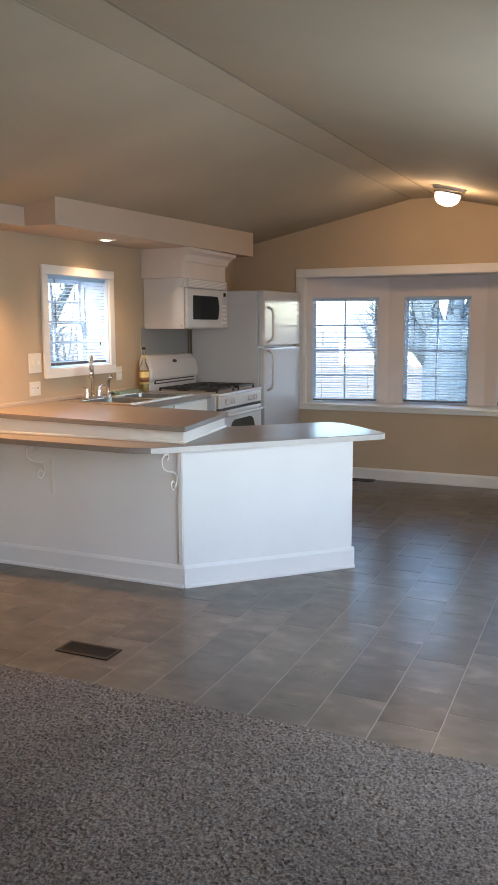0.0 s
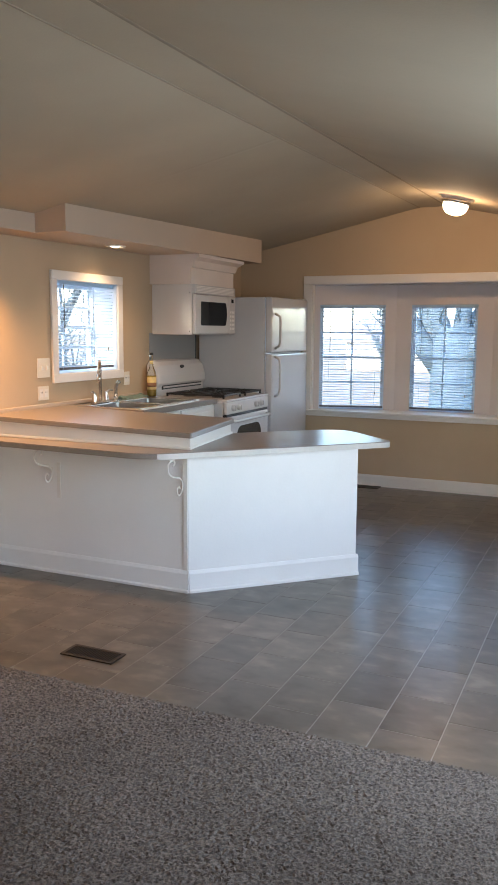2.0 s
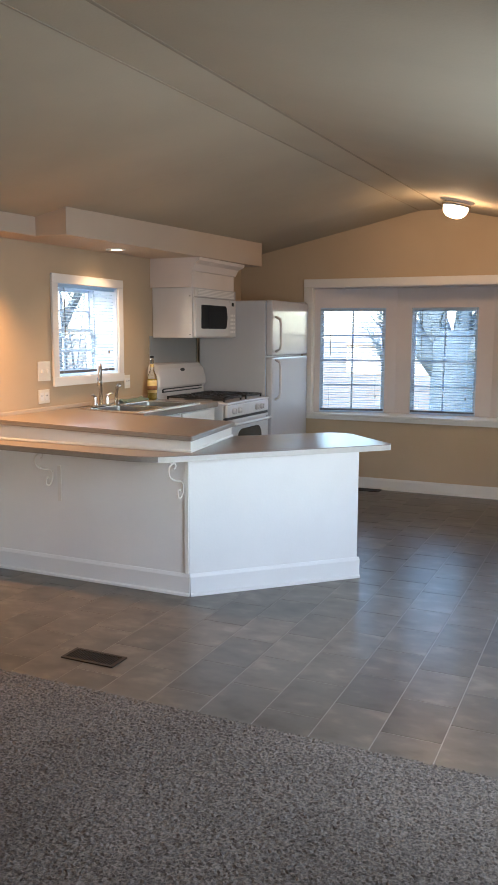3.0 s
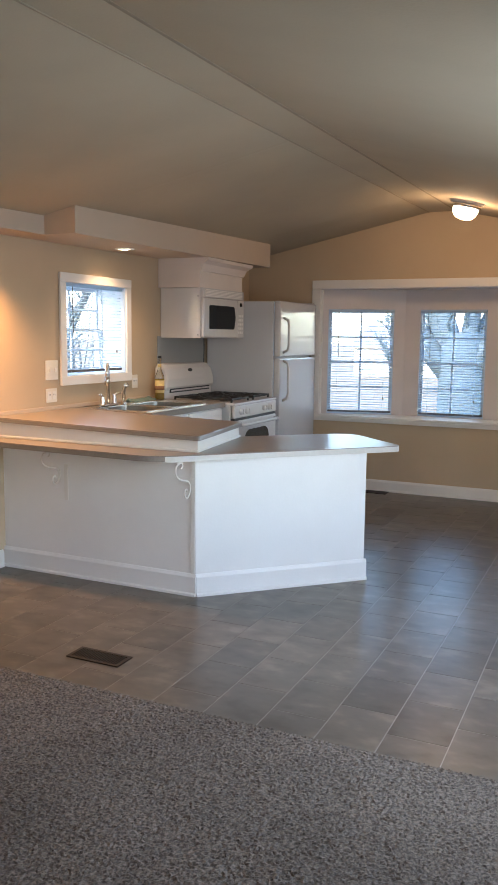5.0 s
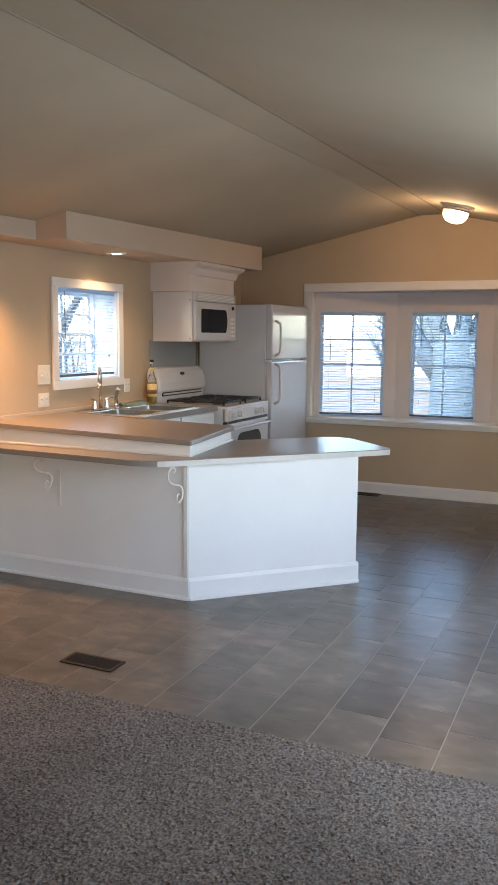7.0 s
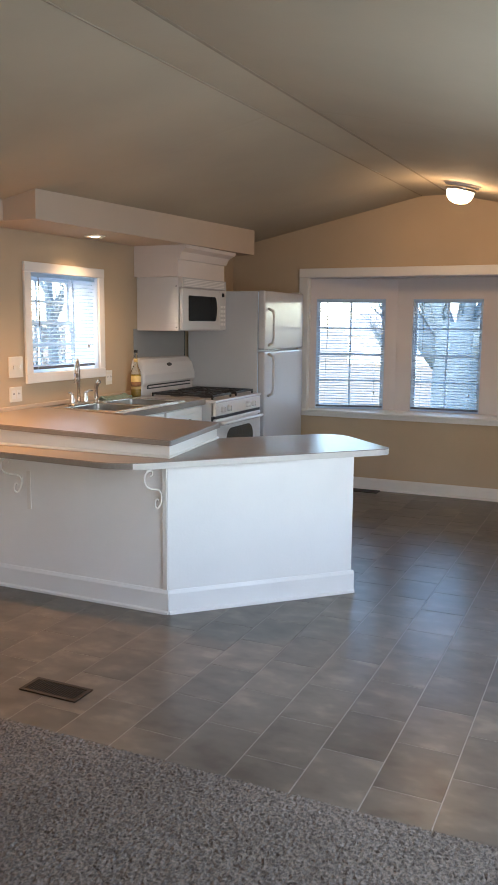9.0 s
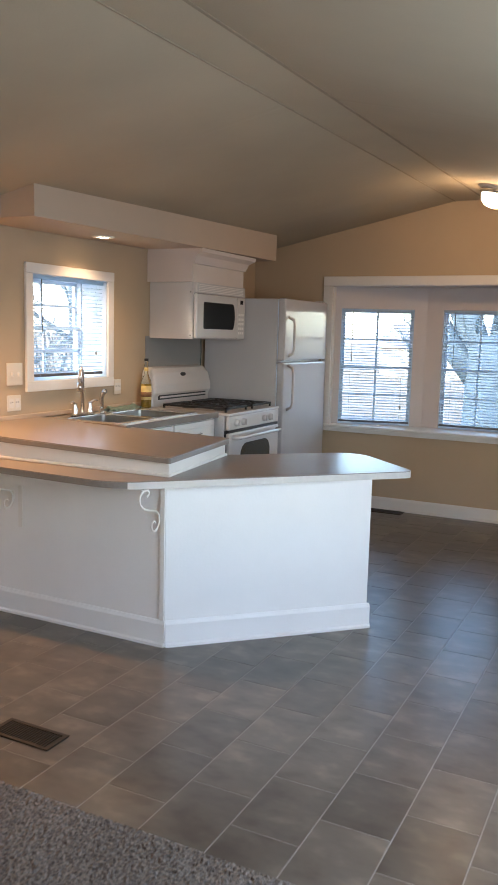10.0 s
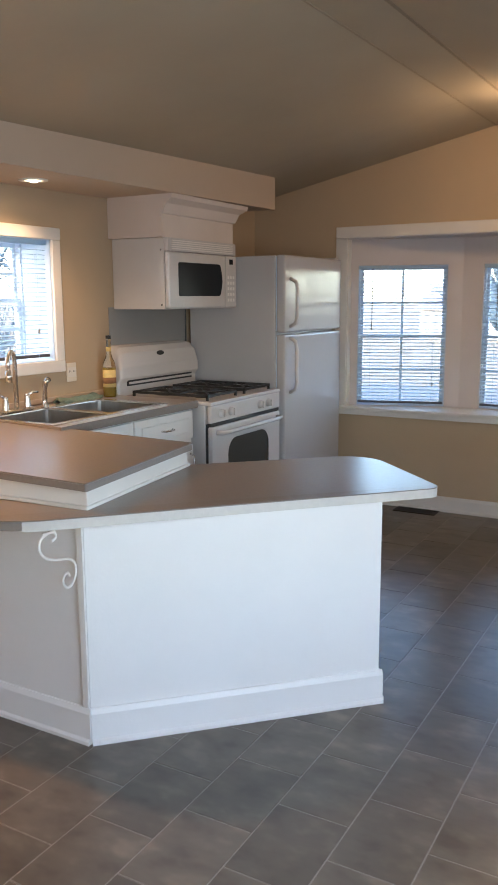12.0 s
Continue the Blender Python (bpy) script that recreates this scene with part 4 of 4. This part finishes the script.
w_ = rounded([(MY0 + 0.092, MZ0 + 0.072), (MY1 - 0.195, MZ0 + 0.072), (MY1 - 0.168, MZ0 + 0.165), (MY1 - 0.195, MZ0 + 0.258), (MY0 + 0.092, MZ0 + 0.258)], [0.012, 0.03, 0.12, 0.03, 0.012], 5)
part("door_window", xform(prism(w_, 0, 0.003), Matrix(((0, 0, 1, MX), (1, 0, 0, 0), (0, 1, 0, 0), (0, 0, 0, 1)))), M_DARKGLASS, front, "dark microwave window")
for z in (MZ0 + 0.02, MZ1 - 0.07):
    part("screw", box(MX - 0.055, MX - 0.046, MY0 - 0.003, MY0 + 0.0005, z, z + 0.009, 0.002), M_BLACK, mw, "small dark screw head")
pad = part("keypad_panel", box(MX - 0.029, MX - 0.001, MY1 - 0.127, MY1 - 0.002, MZ0 + 0.006, MZ1 - 0.075, 0.006), M_APPL, mw)
part("display", box(MX - 0.001, MX + 0.001, MY1 - 0.085, MY1 - 0.045, MZ1 - 0.125, MZ1 - 0.095), M_DARKGLASS, pad, "small dark display")
for r in range(5):
    for c in range(3):
        part("key", box(MX - 0.001, MX + 0.0006, MY1 - 0.108 + c * 0.03, MY1 - 0.09 + c * 0.03, MZ0 + 0.04 + r * 0.034, MZ0 + 0.058 + r * 0.034), M_TRIM, pad)
gr = part("vent_grille", box(MX - 0.029, MX - 0.004, MY0 + 0.002, MY1 - 0.002, MZ1 - 0.072, MZ1 - 0.001, 0.004), M_APPL, mw)
for k in range(5):
    part("louvre", box(MX - 0.0045, MX + 0.003, MY0 + 0.03, MY1 - 0.05, MZ1 - 0.062 + k * 0.011, MZ1 - 0.056 + k * 0.011), M_TRIM, gr)
hood = root("duct_cover", (-2.75, 7.7, MZ1), "white boxed cover with crown moulding above the microwave", "duct cover")
M_DUCT = mat("warm_white_cover_paint", srgb(214, 200, 188), 0.5, vary=0.04, scale=3)
part("box", box(WEST + 0.003, MX - 0.02, MY0 - 0.03, MY1 - 0.01, MZ1 + 0.001, SOF_Z - 0.046), M_DUCT, hood)
bm = bmesh.new()
prev = None
for off, z in ((0.0, SOF_Z - 0.13), (0.012, SOF_Z - 0.125), (0.03, SOF_Z - 0.075), (0.065, SOF_Z - 0.05), (0.07, SOF_Z - 0.026)):
    ring = [bm.verts.new(p) for p in ((WEST + 0.004, MY1 - 0.0095 + off, z), (MX - 0.0195 + off, MY1 - 0.0095 + off, z), (MX - 0.0195 + off, MY0 - 0.0295, z), (WEST + 0.004, MY0 - 0.0295, z))]
    if prev:
        for i in range(4):
            bm.faces.new((prev[i], prev[(i + 1) % 4], ring[(i + 1) % 4], ring[i]))
    else:
        bm.faces.new(ring)
    prev = ring
bm.faces.new(prev)
part("crown_moulding", bm, M_DUCT, hood)

# ---- fridge ----
fm = pose(-2.187, 7.985, 0, 0, 0, 0)
FW, FD, FH = 0.855, 0.69, 1.705
fridge = root("refrigerator", label="white top-freezer refrigerator with pebbled doors", category="refrigerator", m=fm)


def fpart(nm, bm, material, parent, lab="", smooth=False):
    return part(nm, xform(bm, fm), material, parent, lab, smooth)


fpart("cabinet", box(-FD, -0.065, 0, FW, 0.03, FH - 0.004, 0.006), M_FRIDGE, fridge)
fpart("kick_grille", box(-FD + 0.1, -0.05, 0.01, FW - 0.01, 0.0, 0.09), M_BLACK, fridge, "dark kick grille")
SPLIT = 1.232
for nm, z0, z1 in (("fridge_door", 0.1, SPLIT - 0.006), ("freezer_door", SPLIT + 0.006, FH)):
    d = fpart(nm, box(-0.06, 0, 0, FW, z0, z1, 0.014, 3), M_FRIDGE, fridge)
    fpart("gasket", box(-0.067, -0.0605, 0.01, FW - 0.01, z0 + 0.01, z1 - 0.01), M_VINYLFRAME, d)
    ha, hb = (z1 - 0.02, z1 - 0.36) if nm == "fridge_door" else (z0 + 0.035, z1 - 0.14)
    path = [(0, 0.07, ha), (0.04, 0.07, ha + (-0.02 if hb < ha else 0.02)), (0.05, 0.07, (ha * 4 + hb) / 5), (0.05, 0.07, (ha + hb * 4) / 5), (0.04, 0.07, hb + (0.02 if hb < ha else -0.02)), (0, 0.07, hb)]
    fpart("handle", tube(path, 0.011, 10), M_APPL, d, "white curved handle", smooth=True)
fpart("hinge_cap", box(-0.10, -0.02, FW - 0.06, FW - 0.01, FH, FH + 0.012, 0.003), M_APPL, fridge)

# ---- lamps ----
LX, LY = -0.695, 7.95
lz = ceil_z(LX) - FALL * (NORTH - LY)
lm = Matrix.Translation((LX, LY, lz - 0.02)) @ pose(0, 0, 0, 0, math.degrees(math.atan(PITCH)), 0)
dome = root("ceiling_light", label="lit frosted glass dome light on the ceiling", category="ceiling light", m=lm)
part("canopy", lathe([(0, 0.020), (0.126, 0.020), (0.124, 0.010), (0.112, 0.0), (0, 0.0)], 32, m=lm), M_TRIM, dome, "white canopy plate", smooth=True)
part("base_ring", lathe([(0, -0.001), (0.108, -0.001), (0.108, -0.02), (0.098, -0.03), (0, -0.03)], 32, m=lm), M_STEEL, dome, "metal base ring", smooth=True)
g_ = part("glass_shade", lathe([(0.094, -0.0305), (0.093, -0.050), (0.083, -0.078), (0.060, -0.100), (0.026, -0.111), (0, -0.113)], 32, m=lm), M_GLOBE, dome, "glowing frosted glass shade", smooth=True)
g_.visible_shadow = False
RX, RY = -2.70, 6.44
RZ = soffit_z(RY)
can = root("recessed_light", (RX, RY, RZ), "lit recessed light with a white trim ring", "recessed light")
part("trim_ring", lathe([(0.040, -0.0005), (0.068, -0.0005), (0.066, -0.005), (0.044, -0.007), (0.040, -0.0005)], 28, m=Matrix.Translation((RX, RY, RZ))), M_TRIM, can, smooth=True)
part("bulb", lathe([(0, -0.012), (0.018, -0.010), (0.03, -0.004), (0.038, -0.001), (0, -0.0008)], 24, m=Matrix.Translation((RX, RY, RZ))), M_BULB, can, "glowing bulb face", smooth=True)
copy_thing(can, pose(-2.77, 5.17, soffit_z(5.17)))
tagged(link("wall_panel", box(WEST + 0.001, WEST + 0.006, 7.20, 7.98, SINK_Z + 0.002, 1.40), M_BACKPANEL), "grey-white wall panel behind the range", kind="structure")
# Thin dark tube added for the dark gap line between panel and fridge.
cord = root("power_cord", (WEST + 0.012, 7.962, 1.2), "thin dark tube as the gap line between wall panel and fridge", "cable")
part("cable", tube([(WEST + 0.012, 7.962, MZ0), (WEST + 0.013, 7.964, 1.3), (WEST + 0.012, 7.960, 1.15), (WEST + 0.011, 7.962, 0.95)], 0.004, 6), M_CABLE, cord)


# ---- plates, registers ----
def plate(y, z, w, h, kind, label):
    p_ = root(kind, (WEST, y, z), label, "wall plate")
    part("cover", box(WEST + 0.001, WEST + 0.007, y - w / 2, y + w / 2, z - h / 2, z + h / 2, 0.003), M_PLATE, p_)
    n = 2
    for k in range(n):
        yy = y + (k - 0.5) * w * 0.42
        if kind == "light_switch":
            part("toggle", box(WEST + 0.007, WEST + 0.018, yy - 0.006, yy + 0.006, z - 0.012, z + 0.012, 0.002), M_TRIM, p_)
        else:
            s_ = part("socket", box(WEST + 0.0071, WEST + 0.009, yy - 0.017, yy + 0.017, z - 0.026, z + 0.026, 0.001), M_TRIM, p_)
            for q in (-0.006, 0.006):
                part("slot", box(WEST + 0.009, WEST + 0.0094, yy + q - 0.0015, yy + q + 0.0015, z, z + 0.01), M_BLACK, s_)


plate(5.895, 1.175, 0.125, 0.125, "light_switch", "ivory double light switch plate beside the window")
plate(5.887, 1.012, 0.11, 0.09, "wall_outlet", "ivory outlet plate below the light switch")
plate(6.87, 1.06, 0.075, 0.1, "wall_outlet", "ivory outlet plate beside the bottle")


def register(x, y, lx, ly, label):
    r_ = root("floor_register", (x, y, 0), label, "floor vent", group="floor registers")
    bm = bmesh.new()
    for b in ((x - lx / 2, x + lx / 2, y - ly / 2, y - ly / 2 + 0.014), (x - lx / 2, x + lx / 2, y + ly / 2 - 0.014, y + ly / 2), (x - lx / 2, x - lx / 2 + 0.016, y - ly / 2 + 0.014, y + ly / 2 - 0.014), (x + lx / 2 - 0.016, x + lx / 2, y - ly / 2 + 0.014, y + ly / 2 - 0.014)):
        box(b[0], b[1], b[2], b[3], 0.0, 0.006, bm=bm)
    part("frame", bm, M_VENT, r_)
    part("well", box(x - lx / 2 + 0.016, x + lx / 2 - 0.016, y - ly / 2 + 0.014, y + ly / 2 - 0.014, -0.001, 0.0012), M_BLACK, r_)
    n = int((lx - 0.04) / 0.012)
    for k in range(n):
        xx = x - lx / 2 + 0.022 + k * 0.012
        part("louvre", box(xx, xx + 0.004, y - ly / 2 + 0.014, y + ly / 2 - 0.014, 0.0013, 0.0055), M_VENT, r_)


register(-1.556, 4.487, 0.268, 0.118, "dark brown metal floor register in the vinyl")
register(-1.60, 8.82, 0.29, 0.12, "dark brown floor register beside the baseboard")

# outlet on the peninsula face
po = root("peninsula_outlet", (-2.56, 5.43, 0.55), "small white cover plate painted over", "wall plate")
part("cover", box(-2.455, -2.43, 5.423, 5.429, 0.45, 0.66, 0.002), M_TRIM, po)

# ---- outside ----
ground = tagged(link("ground", box(-300, 300, -300, 300, -0.75, -0.7), M_GRASS), "dry winter grass", kind="structure")
tagged(link("road", box(-60, 60, 17, 23, -0.699, -0.68), M_ASPHALT), "grey asphalt road", kind="structure")


def tree(name, x, y, r, h, seed, label, spread=2.0, limbs=9, twigs=26):
    rnd = random.Random(seed)
    t_ = root(name, (x, y, -0.7), label, "tree", group="bare trees")
    bm = bmesh.new()
    path = [(x + 0.1 * math.sin(k * 0.9 + seed), y + 0.08 * math.cos(k), -0.75 + h * k / 9) for k in range(10)]
    tube([(x, y, -0.75), (x, y, -0.45)], r * 1.5, 14, bm, taper=r * 1.05)
    tube(path, r * 1.05, 14, bm, taper=r * 0.35)
    part("trunk", bm, M_BARK, t_, smooth=True)
    bm = bmesh.new()
    for k in range(limbs):
        u = rnd.uniform(0.22, 0.95)
        i = min(8, int(u * 9))
        p0 = Vector(path[i]).lerp(Vector(path[i + 1]), u * 9 - i)
        a = rnd.uniform(0, 6.28)
        L = spread * rnd.uniform(0.6, 1.2)
        pts = [p0]
        d = Vector((math.cos(a), math.sin(a), rnd.uniform(0.5, 1.1))).normalized()
        for s in range(5):
            d = (d + Vector((rnd.uniform(-0.25, 0.25), rnd.uniform(-0.25, 0.25), rnd.uniform(-0.05, 0.3)))).normalized()
            pts.append(pts[-1] + d * L / 5)
        rr = r * 0.45 * (1.1 - u)
        tube(pts, rr + 0.012, 7, bm, taper=0.008)
        for q in range(twigs // 4):
            j = rnd.randint(1, 4)
            tp = [pts[j]]
            td = (d + Vector((rnd.uniform(-1, 1), rnd.uniform(-1, 1), rnd.uniform(-0.3, 0.9)))).normalized()
            for s in range(3):
                td = (td + Vector((rnd.uniform(-0.3, 0.3), rnd.uniform(-0.3, 0.3), rnd.uniform(-0.2, 0.2)))).normalized()
                tp.append(tp[-1] + td * L * 0.16)
            tube(tp, 0.009, 4, bm, taper=0.003, caps=False)
    part("limbs", bm, M_BARK, t_)
    return t_


big = root("tree", (-2.05, 15.5, -0.7), "large pale-barked tree with several bare limbs", "tree", group="bare trees")
bm = bmesh.new()
bx_, by_ = -2.05, 15.5
tube([(bx_, by_, -0.75), (bx_, by_, -0.4), (bx_ + 0.02, by_, 0.1), (bx_ + 0.03, by_, 0.7), (bx_ + 0.03, by_, 1.15), (bx_ + 0.03, by_, 1.5)], 0.46, 18, bm, taper=0.36)
for v in bm.verts:
    v.co += Vector((1, 0.6, 0)) * 0.03 * noise.noise(v.co * 2.5)
part("trunk", bm, M_BARK, big, smooth=True)
rnd = random.Random(11)
for k, (dx, r0) in enumerate(((-1.7, 0.21), (-0.85, 0.19), (-0.28, 0.17), (0.12, 0.16), (0.55, 0.18), (1.1, 0.19), (1.9, 0.17))):
    bm = bmesh.new()
    pts, p_ = [], Vector((bx_ + dx * 0.13, by_ + 0.1 * math.sin(k * 2.1), 0.85))
    d_ = Vector((dx * 0.55, 0.2 * math.sin(k * 2.1), 1.0)).normalized()
    for q in range(9):
        pts.append(p_.copy())
        d_ = (d_ + Vector((rnd.uniform(-0.12, 0.12), rnd.uniform(-0.12, 0.12), 0.10))).normalized()
        p_ += d_ * 0.62
    tube(pts, r0, 10, bm, taper=0.03)
    for q in range(9):
        j_ = rnd.randint(1, 7)
        tp, td = [pts[j_]], (d_ + Vector((rnd.uniform(-1, 1), rnd.uniform(-1, 1), rnd.uniform(-0.4, 0.6)))).normalized()
        for w_i in range(4):
            td = (td + Vector((rnd.uniform(-0.3, 0.3), rnd.uniform(-0.3, 0.3), rnd.uniform(-0.25, 0.2)))).normalized()
            tp.append(tp[-1] + td * 0.35)
        tube(tp, 0.03, 5, bm, taper=0.005, caps=False)
    part("limb", bm, M_BARK, big, smooth=True)
tree("tree", -8.5, 8.6, 0.10, 6, 5, "bare young tree among brush", 1.8, 16, 40)
tree("tree", -7.2, 10.0, 0.07, 5, 8, "bare young tree among brush", 1.6, 16, 40)
tree("tree", -10.5, 11.8, 0.13, 7, 12, "bare young tree among brush", 2.2, 18, 40)
tree("tree", -9.6, 9.9, 0.08, 5.5, 31, "bare young tree among brush", 1.8, 20, 48)
tree("tree", -5.9, 8.9, 0.04, 3.6, 33, "thin bare shrub close to the house", 1.3, 20, 44)
tree("tree", -12.5, 14.5, 0.14, 7, 35, "bare young tree among brush", 2.6, 20, 48)
tree("tree", -7.9, 12.6, 0.09, 6, 37, "bare young tree among brush", 2.0, 18, 44)
tree("tree", -7.4, 31.5, 0.12, 2.6, 41, "bare spreading tree across the yard", 1.5, 30, 90)
tree("tree", -6.6, 8.2, 0.05, 3.4, 21, "thin bare shrub close to the house", 1.2, 18, 40)


rnd = random.Random(77)
bm = bmesh.new()
for k in range(300):
    p_ = Vector((rnd.uniform(-13, -5.2), rnd.uniform(8.2, 15.5), -0.72))
    h_ = rnd.uniform(1.6, 4.4)
    d_ = Vector((rnd.uniform(-0.35, 0.35), rnd.uniform(-0.35, 0.35), 1)).normalized()
    tp = [p_]
    for q in range(4):
        d_ = (d_ + Vector((rnd.uniform(-0.3, 0.3), rnd.uniform(-0.3, 0.3), rnd.uniform(-0.15, 0.1)))).normalized()
        tp.append(tp[-1] + d_ * h_ / 4)
    tube(tp, 0.014, 3, bm, taper=0.003, caps=False)
tagged(link("brush", bm, M_BARK), "dense bare brush beside the house", kind="stuff")


def house(x0, x1, y0, y1, h, label):
    hs = root("house", ((x0 + x1) / 2, (y0 + y1) / 2, -0.7), label, "house")
    part("wall", box(x0, x1, y0, y1, -0.72, h), M_SIDING, hs, "pale lap siding")
    ym = (y0 + y1) / 2
    bm = bmesh.new()
    vs = [bm.verts.new(p) for x in (x0 - 0.3, x1 + 0.3) for p in ((x, y0 - 0.3, h - 0.05), (x, y1 + 0.3, h - 0.05), (x, ym, h + 1.3))]
    for q in ((0, 1, 2), (5, 4, 3), (0, 3, 4, 1), (1, 4, 5, 2), (2, 5, 3, 0)):
        bm.faces.new([vs[i] for i in q])
    part("roof", bm, M_ROOF, hs, "brown shingle roof")
    part("door", box(x0 + 2.0, x0 + 2.9, y0 - 0.05, y0 - 0.001, -0.7, 0.6), M_VINYLFRAME, hs, "pale door")



house(-13.6, -5.0, 46, 53, 0.9, "pale single-storey house across the road")

# ---- floor tiles ----
TX, TY, JOINT = 0.2225, 0.305, 0.0035
gx0, gy0 = -0.011, 4.825
rest = bmesh.new()
mesh_cache = {}
for i in range(-14, 6):
    for j in range(-4, 16):
        xa = gx0 + i * TX
        ya = gy0 + (j + (0.5 if i % 2 else 0)) * TY
        x0_, x1_ = max(WEST, xa + JOINT / 2), min(EAST, xa + TX - JOINT / 2)
        y0_, y1_ = max(CARPET_Y, ya + JOINT / 2), min(NORTH, ya + TY - JOINT / 2)
        if x1_ - x0_ < 0.01 or y1_ - y0_ < 0.01:
            continue
        if x1_ < -1.75 and y0_ > 5.6:
            box(x0_, x1_, y0_, y1_, -0.0012, 0.0, bm=rest)
            continue
        key = (round(x1_ - x0_, 4), round(y1_ - y0_, 4))
        if key not in mesh_cache:
            bm = box(-key[0] / 2, key[0] / 2, -key[1] / 2, key[1] / 2, -0.0012, 0.0)
            bmesh.ops.bevel(bm, geom=[e for e in bm.edges if e.verts[0].co.z > -0.0005 and e.verts[1].co.z > -0.0005], offset=0.0008, segments=1, affect="EDGES")
            me = bpy.data.meshes.new("tile")
            bm.to_mesh(me)
            bm.free()
            me.materials.append(M_TILE)
            mesh_cache[key] = me
        ob = new("tile", mesh_cache[key])
        ob.location = ((x0_ + x1_) / 2, (y0_ + y1_) / 2, 0)
        ob.parent = floor
tagged(link("tiles_beyond", rest, M_TILE), "grey slate-look vinyl tiles", kind="stuff")
